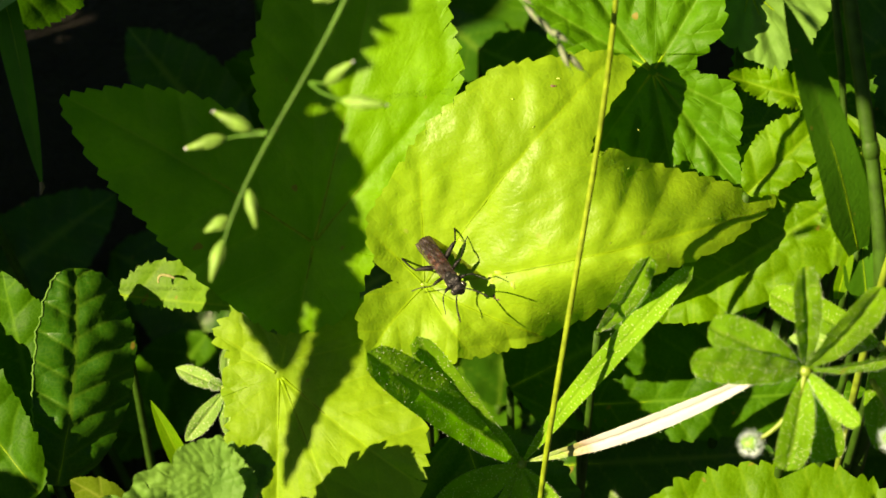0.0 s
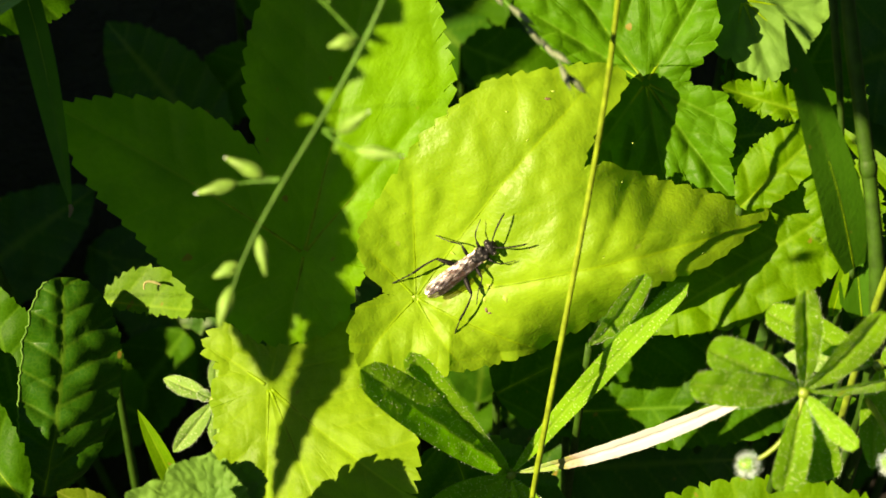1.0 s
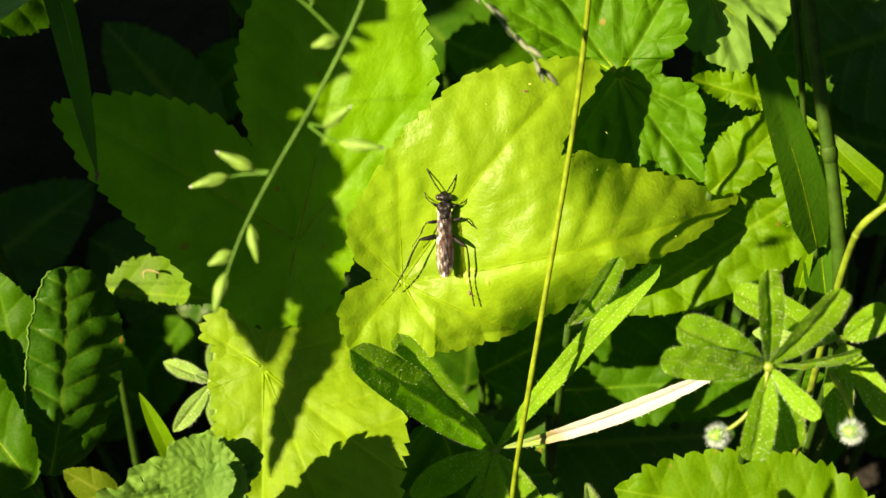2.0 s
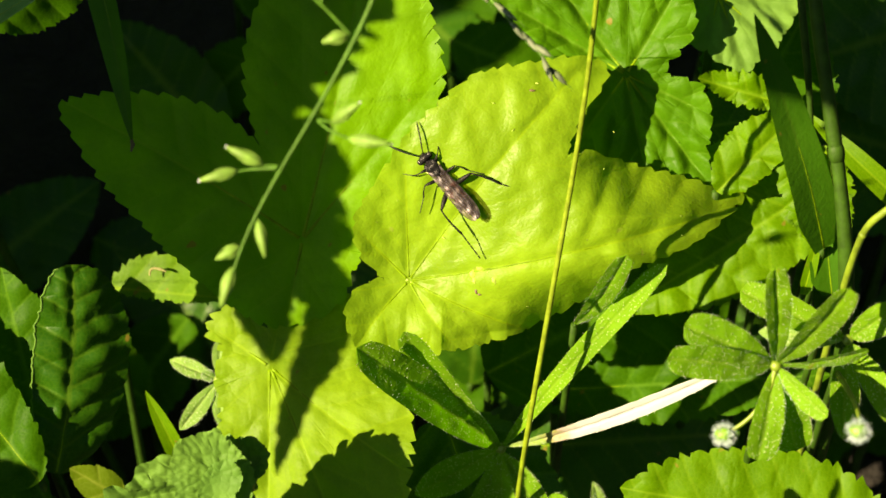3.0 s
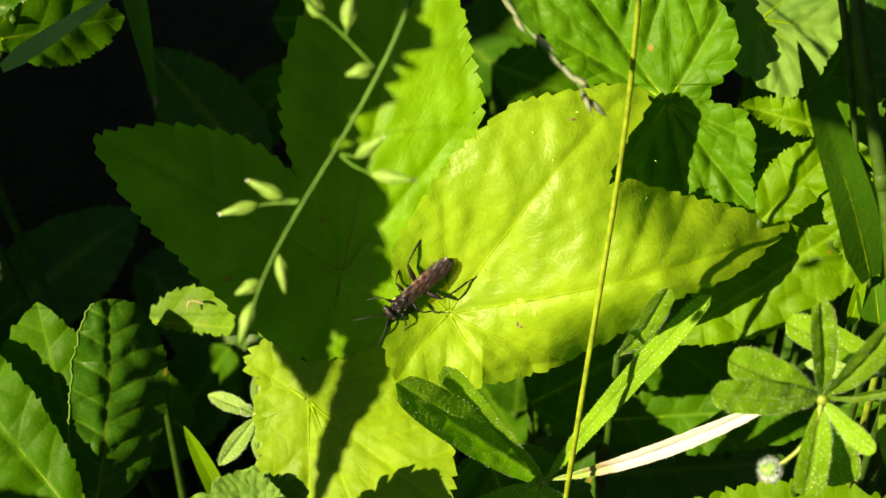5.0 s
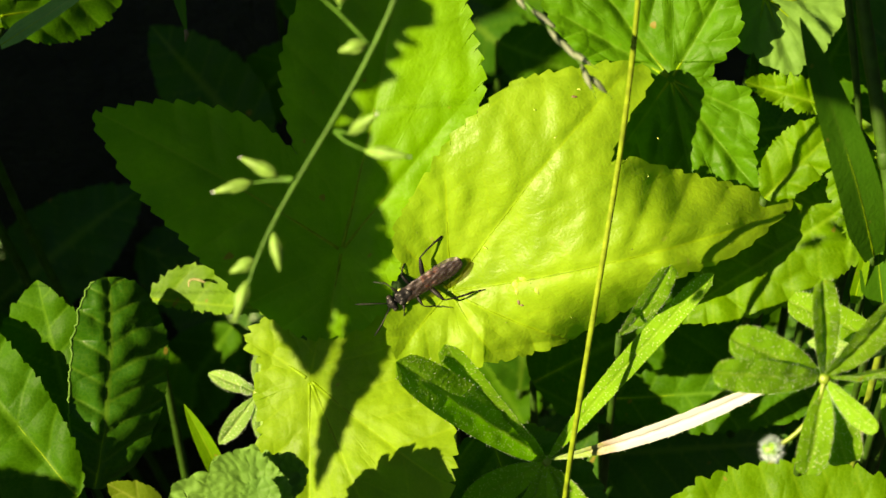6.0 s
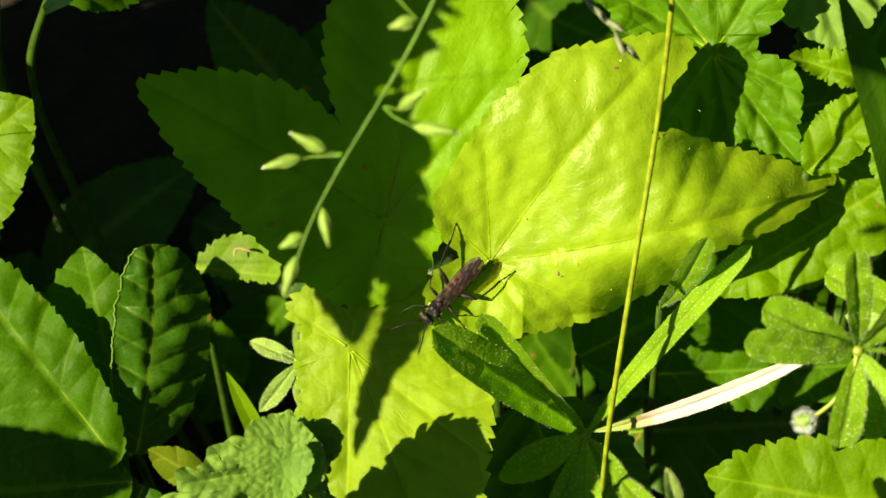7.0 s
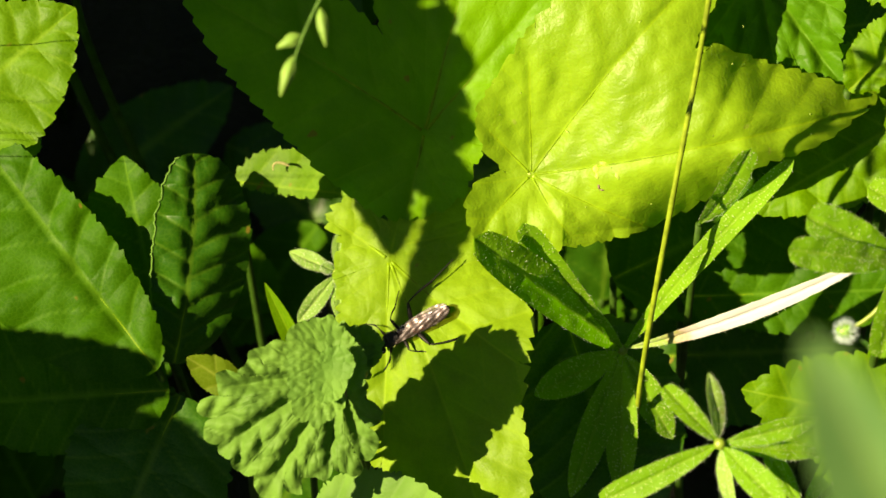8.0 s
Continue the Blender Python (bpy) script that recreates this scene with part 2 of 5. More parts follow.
def at_bank(name, base, label, category, group="", kind=""):
    """The empty of a thing at a place on the slope, turned as the slope is."""
    e = new(name)
    e.empty_display_size = 0.005
    e.matrix_world = BANK @ Matrix.Translation(Vector(base) / 1000)
    return tagged(e, label, category, group, kind)


def grid_mesh(name, pts, vein=None, wrap=False):
    """A smooth mesh from rows of points in millimetres; vein: a value a point."""
    n, m = pts.shape[:2]
    idx = np.arange(n * m).reshape(n, m)
    if wrap:
        idx = np.concatenate([idx, idx[:1]], 0)
    q = np.stack([idx[:-1, :-1], idx[1:, :-1], idx[1:, 1:], idx[:-1, 1:]], -1).reshape(-1, 4)
    me = bpy.data.meshes.new(name)
    me.from_pydata((pts.reshape(-1, 3) / 1000).tolist(), [], q.tolist())
    me.polygons.foreach_set("use_smooth", np.ones(len(q), bool))
    if vein is not None:
        me.attributes.new("vein", "FLOAT", "POINT").data.foreach_set("value", vein.ravel().astype(np.float32))
    me.update()
    return me


def tube(name, pts, radii, sides=8):
    """A round stem through points in millimetres, with a radius for each."""
    pts, radii = np.asarray(pts, float), np.broadcast_to(np.asarray(radii, float), (len(pts),))
    way = np.gradient(pts, axis=0)
    way /= np.linalg.norm(way, axis=1, keepdims=True) + 1e-9
    ref = np.array([0.31, 0.17, 0.94]) if abs(way[:, 2]).mean() < 0.8 else np.array([0.9, 0.4, 0.1])
    a = np.cross(way, ref)
    a /= np.linalg.norm(a, axis=1, keepdims=True) + 1e-9
    b = np.cross(way, a)
    ang = np.linspace(0, 2 * np.pi, sides, endpoint=False)
    ring = pts[:, None] + radii[:, None, None] * (np.cos(ang)[None, :, None] * a[:, None] + np.sin(ang)[None, :, None] * b[:, None])
    v = np.concatenate([ring.reshape(-1, 3), pts[:1], pts[-1:]])
    f, n = [], len(pts)
    for i in range(n - 1):
        for j in range(sides):
            k = (j + 1) % sides
            f.append((i * sides + j, i * sides + k, (i + 1) * sides + k, (i + 1) * sides + j))
    for j in range(sides):
        k = (j + 1) % sides
        f += [(n * sides, k, j), (n * sides + 1, (n - 1) * sides + j, (n - 1) * sides + k)]
    me = bpy.data.meshes.new(name)
    me.from_pydata((v / 1000).tolist(), [], f)
    me.polygons.foreach_set("use_smooth", np.ones(len(f), bool))
    me.update()
    return me


def bow(a, b, sag, n=14):
    """A line from a to b that bulges by the vector sag."""
    s = np.linspace(0, 1, n)[:, None]
    return np.asarray(a) * (1 - s) + np.asarray(b) * s + 4 * s * (1 - s) * np.asarray(sag)


def rough2(x, y, seed, size):
    """Slow bumps over a plane, about -1 to 1."""
    r = np.random.RandomState(seed)
    z = 0
    for _ in range(7):
        a, p, k = r.uniform(0, 6.28), r.uniform(0, 6.28), r.uniform(0.6, 1.8) / size
        z = z + np.sin((x * np.cos(a) + y * np.sin(a)) * k * 6.28 + p)
    return z / 4


def cells(x, y, seed, size):
    """Domes side by side, like the puckers of a leaf: 1 in the middle of each, 0 in the seams."""
    r = np.random.RandomState(seed)
    nx, ny = int(np.ptp(x) / size) + 2, int(np.ptp(y) / size) + 2
    d1, d2 = np.full(np.shape(x), 1e9), np.full(np.shape(x), 1e9)
    for i in range(nx + 1):
        for j in range(ny + 1):
            d = np.hypot(x - np.min(x) - (i + r.uniform(-0.4, 0.4)) * size, y - np.min(y) - (j + r.uniform(-0.4, 0.4)) * size)
            d2 = np.where(d < d1, d1, np.minimum(d2, d))
            d1 = np.minimum(d1, d)
    return np.clip((d2 - d1) / (0.7 * size), 0, 1) ** 0.6


def stalk(parent, base, root, r=0.7, mat=STEM, sag=(0, 0, 0), name="stalk"):
    """A stem from a leaf's base, which is the parent's place, to a root in the earth."""
    d = np.asarray(root, float) - np.asarray(base, float)
    return part(name, tube(name, bow((0, 0, -r - 0.25), d, sag), np.linspace(r * 0.8, r * 1.5, 14)), mat, parent)


def serrate(xy, pitch, deep, seed, lean=0.35, flip=None):
    """Saw teeth along an outline of points, pushed out of it."""
    step = np.linalg.norm(np.diff(xy, axis=0), axis=1)
    run = np.concatenate([[0], np.cumsum(step)])
    r = np.random.RandomState(seed)
    wob = np.interp(run, np.linspace(0, run[-1], 40), r.uniform(-0.4, 0.4, 40))
    ph = run / pitch + wob
    amp = np.interp(run, np.linspace(0, run[-1], 45), r.uniform(0.45, 1.3, 45))
    fr = ph % 1
    if flip is not None:
        fr = np.where(flip, 1 - fr, fr)
    saw = np.where(fr < 1 - lean, fr / (1 - lean), (1 - fr) / lean)
    saw = saw**0.75 if lean < 0.45 else np.sqrt(np.clip(1 - (2 * fr - 1) ** 2, 0, 1))
    t = np.gradient(xy, axis=0)
    t /= np.linalg.norm(t, axis=1, keepdims=True) + 1e-9
    return np.stack([t[:, 1], -t[:, 0]], 1) * (amp * saw * deep)[:, None]


def net_field(x, y, ribs, gap, relief, seed, groove=0.22, slant=0.95):
    """Height and vein strength of a blade whose ribs (way, length, bend) run out from its base, with side veins off each rib."""
    vein, bulge, dip = np.zeros_like(x), np.zeros_like(x), np.zeros_like(x)
    best, second = np.full_like(x, 1e9), np.full_like(x, 1e9)
    for way, length, bend in ribs:
        a = np.radians(way)
        s, d = x * np.cos(a) + y * np.sin(a), -x * np.sin(a) + y * np.cos(a)
        d = d - bend * np.clip(s, 0, None) * (s / length - 1)
        on = np.clip(s / 1.5, 0, 1) * np.clip((length * 1.02 - s) / 3, 0, 1)
        main = on * np.exp(-((d / (0.30 - 0.18 * np.clip(s / length, 0, 1))) ** 2))
        f = (s - slant * np.abs(d) + 0.02 * d * d) / gap + 0.35 * (d > 0) + 0.22 * rough2(x, y, seed + 2, 30)
        dist = np.abs(f - np.round(f)) * gap * 0.7
        fork = np.abs((f + 0.13 * np.abs(d)) * 2.3 % 1 - 0.5) * gap * 0.5
        near = np.abs(d) / np.maximum(s + 0.3 * length, 0.5) + np.where(s < 0, 50, 0)
        mine = near < best
        second = np.where(mine, best, np.minimum(second, near))
        best = np.where(mine, near, best)
        lat = 0.5 * np.exp(-((dist / 0.17) ** 2)) * (np.abs(d) > 0.3) + 0.16 * np.exp(-((fork / 0.14) ** 2)) * (np.abs(d) > 2.5) * (s > 7)
        vein = np.where(mine, np.maximum(lat, main), np.maximum(vein, main))
        swell = np.sin(np.clip(dist / (gap * 0.35), 0, 1) * 1.57) * np.clip(np.abs(d) / 2.0, 0, 1)
        bulge = np.where(mine, swell, bulge)
        dip = np.maximum(dip, on * np.exp(-((d / 0.75) ** 2)))
    r = np.hypot(x, y)
    bulge = bulge * np.clip((second - best) / 0.22, 0.1, 1) ** 0.8 * np.clip(r / 12, 0, 1)
    return (relief(x, y) if callable(relief) else relief) * bulge - groove * dip * np.clip(r / 3, 0, 1), vein


def free_leaf(name, base, margin, ribs, mat, label, root, group="", stalk_r=0.7, category="leaf", pitch=2.2, deep=0.6, seed=1, steps=1300, rings=60, relief=0.35, gap=4.5,
              shape=None, wrinkle=0.25, pucker=0.06, pucker_size=2.2, round_teeth=False, groove=0.22, rib_r=0.26, soft=2, slant=0.95):
    """A leaf whose margin, (way in degrees, reach) round its base, is free: teeth along it, ribs as tubes below the blade, swellings between the veins."""
    th = np.linspace(0, 2 * np.pi, steps, endpoint=False)
    ways, reach = np.radians([w for w, _ in margin]), np.array([q for _, q in margin])
    rad = np.interp(th, ways, reach, period=2 * np.pi)
    for _ in range(soft):
        rad = (np.roll(rad, 1) + 2 * rad + np.roll(rad, -1) + np.roll(rad, 4) + np.roll(rad, -4)) / 6
    xy = np.stack([rad * np.cos(th), rad * np.sin(th)], 1)
    tips = np.radians([r[0] for r in ribs])
    off = (th[:, None] - tips[None] + np.pi) % (2 * np.pi) - np.pi
    turned = off[np.arange(steps), np.argmin(np.abs(off), 1)] > 0
    push = serrate(np.concatenate([xy, xy[:1]]), pitch, deep, seed, 0.5 if round_teeth else 0.16, np.append(turned, turned[0]))[:-1]
    edge = xy + push * np.clip(rad / 6, 0.1, 1)[:, None]
    q = np.linspace(0, 1, rings) ** 0.9
    p2 = q[None, :, None] * (xy[:, None] + (q[None, :, None] ** (9 if round_teeth else 14)) * (edge - xy)[:, None])

    def surface(x, y):
        z, vein = net_field(x, y, ribs, gap, relief, seed, groove, slant)
        z = z + wrinkle * rough2(x, y, seed, 9) + 0.3 * wrinkle * rough2(x, y, seed + 5, 3.5)
        if shape is not None:
            z = z + shape(x, y)
        return z, vein

    z, vein = surface(p2[..., 0], p2[..., 1])
    if pucker:
        z = z + pucker * cells(p2[..., 0], p2[..., 1], seed, pucker_size) * np.clip(np.hypot(p2[..., 0], p2[..., 1]) / 4, 0, 1)
    e = at_bank(name, base, label, category, group)
    blade = part("blade", grid_mesh("blade", np.concatenate([p2, z[..., None]], -1), vein, wrap=True), mat, e)
    for way, length, bend in ribs:
        if length < 7 or not rib_r:
            continue
        a, g = np.radians(way), np.linspace(0.4, length * 0.86, 30)
        d = bend * g * (g / length - 1)
        x, y = g * np.cos(a) - d * np.sin(a), g * np.sin(a) + d * np.cos(a)
        line = np.stack([x, y, surface(x, y)[0] - rib_r * 0.5], -1)
        part("vein", tube("vein", line, np.linspace(rib_r, 0.07, 30), 8), VEIN, blade)
    if root:
        stalk(e, base, root, stalk_r)
    return e, surface


def leaflet(name, base, tip, left, right, mat, label, root=None, group="", roll=0.0, sag=0.0, cup=0.0, side=0.0, a=0.6, b=0.85, pitch=2.0, deep=0.6, gap=3.8,
            relief=0.2, wrinkle=0.3, seed=1, n=260, m=13, stalk_r=0.6, category="leaf", vein_tube=True, quilt=0.0, rim=0.0):
    """A pointed leaflet from base to tip with half widths left and right. roll: degrees about its length; sag: bow out of the slope; cup: edges raised; side: bow to the left."""
    base, tip = np.asarray(base, float), np.asarray(tip, float)
    e = at_bank(name, base, label, category, group)
    ex = tip - base
    length = np.linalg.norm(ex)
    ex /= length
    ey = np.cross((0, 0, 1.0), ex)
    ey /= np.linalg.norm(ey)
    ez = np.cross(ex, ey)
    c, s = math.cos(radians(roll)), math.sin(radians(roll))
    ey, ez = c * ey + s * ez, c * ez - s * ey
    t = np.linspace(0.0, 1, n)
    prof = np.clip(t, 1e-6, 1) ** a * (1 - t) ** b
    prof /= prof.max()
    rows = []
    for sgn, wide in ((1, left), (-1, right)):
        xy = np.stack([t * length, sgn * wide * prof], 1)
        off = serrate(xy, pitch, deep, seed + (sgn > 0), 0.14) * -sgn * np.clip(prof * 2.5, 0, 1)[:, None]
        q = np.linspace(0, 1, m)
        rows.append(xy[:, None] * [1, 0] + q[None, :, None] * (xy[:, None] * [0, 1]) + (q[None, :, None] ** 8) * off[:, None])
    p2 = np.concatenate([rows[0][:, ::-1], rows[1][:, 1:]], 1)
    x, y = p2[..., 0], p2[..., 1]
    half = np.maximum(prof, 0.05)[:, None] * max(left, right)
    main = np.exp(-((y / (0.34 - 0.22 * np.clip(x / length, 0, 1))) ** 2))
    f = (x - 0.72 * np.abs(y) + 0.022 * y * y) / gap + 0.4 * (y > 0) + 0.16 * rough2(x, np.abs(y), seed + 3, 26)
    dist = np.abs(f - np.round(f)) * gap * 0.75
    vein = np.maximum(main, 0.6 * np.exp(-((dist / 0.2) ** 2)))
    z = relief * np.sin(np.clip(dist / (gap * 0.37), 0, 1) * 1.57) * np.clip(np.abs(y) / 1.5, 0, 1) + wrinkle * rough2(x, y, seed, 8)
    if quilt:
        z = z + quilt * cells(x, y, seed, 4.2) * np.clip(np.abs(y), 0, 1)
    z = z + sag * 4 * (x / length) * (1 - x / length) + cup * (np.abs(y) / half) ** 1.5 * prof[:, None]
    y = y + side * 4 * (x / length) * (1 - x / length)
    pts = x[..., None] * ex + y[..., None] * ey + z[..., None] * ez
    blade = part("blade", grid_mesh("blade", pts, vein), mat, e)
    if vein_tube:
        mid = pts[2 : int(n * 0.93) : 6, m - 1] - 0.2 * ez
        part("vein", tube("vein", mid, np.linspace(0.28, 0.08, len(mid)), 6), VEIN, blade)
    if rim:
        part("rim", tube("rim", pts[4:-4:3, 0], rim, 6), GREY, blade, "pale thickened margin")
    if root:
        stalk(e, base, root, stalk_r)
    return e


VEIN = plain("leaf_vein", (0.14, 0.25, 0.006), 0.55, thin=0.5, spec=0.15)
R = np.random.RandomState(7)


def hairs(name, places, ways, size, thick=0.035):
    """Short pointed hairs: a three-sided cone for each place."""
    v, f = [], []
    for p, w in zip(places, ways):
        w = w / (np.linalg.norm(w) + 1e-9)
        a = np.cross(w, (0.3, 0.5, 0.81))
        a /= np.linalg.norm(a) + 1e-9
        b = np.cross(w, a)
        k = len(v)
        ln = size * R.uniform(0.6, 1.2)
        for g in (0, 2.09, 4.19):
            v.append((p + thick * (math.cos(g) * a + math.sin(g) * b)) / 1000)
        v.append((p + w * ln) / 1000)
        f += [(k, k + 1, k + 3), (k + 1, k + 2, k + 3), (k + 2, k, k + 3)]
    me = bpy.data.meshes.new(name)
    me.from_pydata([tuple(x) for x in v], [], f)
    me.update()
    return me


def narrow_leaf(thing, tip, wide, start=(0, 0, 0), mat=None, roll=0.0, sag=1.0, cup=0.35, fuzz=220, a=0.6, b=0.29):
    """A bedstraw leaf on its whorl: narrow, broadest past the middle, bristly, with a sunken midrib."""
    start, tip = np.asarray(start, float), np.asarray(tip, float)
    ex = tip - start
    length = np.linalg.norm(ex)
    ex /= length
    ey = np.cross((0, 0, 1.0), ex)
    ey /= np.linalg.norm(ey) + 1e-9
    ez = np.cross(ex, ey)
    c, s = math.cos(radians(roll)), math.sin(radians(roll))
    ey, ez = c * ey + s * ez, c * ez - s * ey
    n, m = 40, 13
    t, q = np.linspace(0, 1, n), np.linspace(-1, 1, m)
    prof = (np.clip(t, 0.02, 1) ** a) * (1 - t) ** b
    prof = np.maximum(prof / prof.max(), 0.04 * (t > 0.97))
    seed = R.randint(999)
    x, y = (t * length)[:, None] + 0 * q, wide * prof[:, None] * q
    z = sag * 4 * t[:, None] * (1 - t[:, None]) + cup * min(1, wide / 1.9) * (np.abs(q) ** 1.6) * prof[:, None] + 0.1 * rough2(x, y, seed, 4)
    z = z - 0.28 * np.exp(-((q / 0.12) ** 2)) * prof[:, None] - 0.3 * np.maximum(np.abs(q) - 0.8, 0)
    vein = np.exp(-((q / 0.1) ** 2)) + 0 * x
    pts = start + x[..., None] * ex + y[..., None] * ey + z[..., None] * ez
    lf = part("leaf", grid_mesh("leaf", pts, vein), mat or BEDSTRAW, thing)
    if mat is BLEACHED:
        lf.data.attributes.new("along", "FLOAT", "POINT").data.foreach_set("value", (t[:, None] + 0 * q).ravel().astype(np.float32))
    k = R.randint(2, n - 1, fuzz), np.where(R.rand(fuzz) < 0.45, R.choice([0, m - 1], fuzz), R.randint(0, m, fuzz))
    out = ez[None] * R.uniform(0.4, 1, (fuzz, 1)) + ey[None] * (q[k[1]] * 1.3)[:, None] + ex[None] * R.uniform(-0.2, 0.5, (fuzz, 1))
    part("bristles", hairs("bristles", pts[k], out, 0.24, 0.02), HAIR, lf, "fine pale bristles")
    return lf


def whorl(name, node_at, tips, root, label, group="bedstraw whorls", stem_r=0.55, mats=(), knob=1.0):
    """A bedstraw node with its ring of leaves; tips: (place, roll, half width)."""
    e = at_bank(name, node_at, label, "wild plant", group)
    base = np.asarray(node_at, float)
    round_off = np.sqrt(np.clip(1 - np.linspace(-0.95, 0.95, 7) ** 2, 0.05, 1))
    part("node", tube("node", bow((0, 0, -0.7), (0, 0, 0.7), (0, 0, 0), 7), knob * (0.5 * round_off + 0.18), 10), STEM if knob < 1 else STALK, e)
    for i, (tip, roll, w) in enumerate(tips):
        d = np.asarray(tip, float) - base
        narrow_leaf(e, d, w, d / np.linalg.norm(d) * 0.5, roll=roll, sag=0.05 * np.linalg.norm(d), mat=mats[i] if i < len(mats) else None, **({"a": 0.85, "b": 0.75} if mats and mats[min(i, len(mats) - 1)] in (BLEACHED, PALE) else {}))
    if root:
        stalk(e, node_at, root, stem_r, STEM, name="stem")
    return e


def grass_blade(name, pts, wide, label, mat=None, roll=0.0, fold=0.25, group="", root=None, hairy=False, grow=0.5):
    """A long blade along a line, narrowing to its tip at the end of the line."""
    pts = np.asarray(pts, float)
    e = at_bank(name, pts[0], label, "grass", group)
    k = np.linspace(0, len(pts) - 1, 50)
    line = np.stack([np.interp(k, np.arange(len(pts)), pts[:, i]) for i in range(3)], 1)
    for _ in range(60):
        line[1:-1] = 0.5 * line[1:-1] + 0.25 * (line[2:] + line[:-2])
    line = line - pts[0]
    way = np.gradient(line, axis=0)
    way /= np.linalg.norm(way, axis=1, keepdims=True)
    ey = np.cross(np.broadcast_to((0, 0, 1.0), way.shape), way)
    ey /= np.linalg.norm(ey, axis=1, keepdims=True) + 1e-9
    ez = np.cross(way, ey)
    c, s = math.cos(radians(roll)), math.sin(radians(roll))
    ey, ez = c * ey + s * ez, c * ez - s * ey
    t, q = np.linspace(0, 1, 50), np.linspace(-1, 1, 13)
    w = wide * np.minimum(1, grow + 3 * t) * (1 - t**3) ** 0.9
    p = line[:, None] + (w[:, None] * q)[..., None] * ey[:, None] + (fold * w[:, None] * np.abs(q))[..., None] * ez[:, None]
    vein = np.maximum(np.exp(-((q / 0.08) ** 2)), 0.35 * (np.cos(q * 22) > 0.4)) + 0 * w[:, None]
    lf = part("blade", grid_mesh("blade", p, vein), mat or BLADE, e)
    part("midrib", tube("midrib", line[:-3:2] - 0.08 * ez[:-3:2], np.linspace(0.14, 0.05, 24)[: len(line[:-3:2])], 6), VEIN, lf)
    if hairy:
        f = 160
        i, j = R.randint(0, 49, f), R.choice([0, 12], f)
        part("bristles", hairs("bristles", p[i, j], ey[i] * np.where(j == 0, -1, 1)[:, None] + 0.3 * ez[i], 0.35), HAIR, lf)
    if root:
        stalk(e, pts[0], root, 0.5, STEM, name="stem")
    return e


def stem_thing(name, pts, radii, label, mat=STALK, category="stem", knots=(), group=""):
    pts = np.asarray(pts, float)
    e = at_bank(name, pts[0], label, category, group)
    k = np.linspace(0, len(pts) - 1, 40)
    line = np.stack([np.interp(k, np.arange(len(pts)), pts[:, i]) for i in range(3)], 1)
    for _ in range(30):
        line[1:-1] = 0.5 * line[1:-1] + 0.25 * (line[2:] + line[:-2])
    rr = np.interp(k, np.linspace(0, len(pts) - 1, len(radii)), radii) * (1 + 0.05 * np.sin(k * 9))
    part("stem", tube("stem", line - pts[0], rr, 10), mat, e)
    for q in knots:
        i = int(q * 39)
        d = line[min(i + 1, 39)] - line[i - 1]
        d = d / np.linalg.norm(d)
        o = line[i] - pts[0]
        part("knot", tube("knot", [o - d * rr[i] * 1.5, o - d * 0.4 * rr[i], o + d * 0.4 * rr[i], o + d * rr[i] * 1.5], np.array([0.9, 1.18, 1.18, 0.9]) * rr[i], 10), mat, e)
    return e


# ---- ground ----
def ground():
    n = 90
    k = np.linspace(-1, 1, n)
    ax = np.sign(k) * (np.abs(k) * 0.18 + np.abs(k) ** 6 * 40) * 1000
    x, y = np.meshgrid(ax, ax, indexing="ij")
    z = 3.0 * rough2(x, y, 3, 40) + 1.2 * rough2(x, y, 5, 11) + 25 * rough2(x, y, 9, 900) * np.clip((np.hypot(x, y) - 400) / 3000, 0, 1)
    ob = new("ground", grid_mesh("ground", np.stack([x, y, z], -1)))
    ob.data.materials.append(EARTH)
    tagged(ob, "dark earth under the plants, blackened to stand for deep shade", "ground", kind="structure")


ground()


def foot(u, v, w=0.0):
    """The place in the earth straight below a place on the slope, as slope coordinates."""
    p = BANK @ (Vector((u, v, w)) / 1000)
    q = BANK.inverted() @ Vector((p.x, p.y, -0.002))
    return tuple(1000 * c for c in q)


GE = "ground elder leaves"


# ---- the sunlit leaf on which the sawfly walks ----
def main_relief(x, y):
    return 0.12 + 0.42 * np.clip((x - 15) / 10, 0, 1) * np.clip((17 - y) / 4, 0, 1) + 0.3 * np.clip(-y / 6, 0, 1)


def main_shape(x, y):
    r = np.hypot(x, y)
    below = 0.12 * x - y - 1.6
    below = np.minimum(0.5 * (below + np.sqrt(below * below + 3.0)), 6)
    z = 9 * (1 - np.exp(-((r / 14) ** 2))) - 9 * (r / 43) ** 2 - 0.085 * np.clip(-y - 3.0, 0, 30) ** 2 - 0.13 * np.clip(x - 4, 0, 15) * below
    z = z - 0.03 * np.clip(x - 12, 0, 30) * np.clip(3.5 - y, 0, 9) + 0.5 * np.sin(x / 7) * np.clip(r / 20, 0, 1) - 0.008 * np.clip(x - 19, 0, 30) ** 2
    # the side lobe folds down towards the notch
    return z - 0.11 * np.clip(x - 20, 0, 7) * np.clip(y - 8.0, 0, 6) * np.clip((17 - y) / 2, 0, 1)


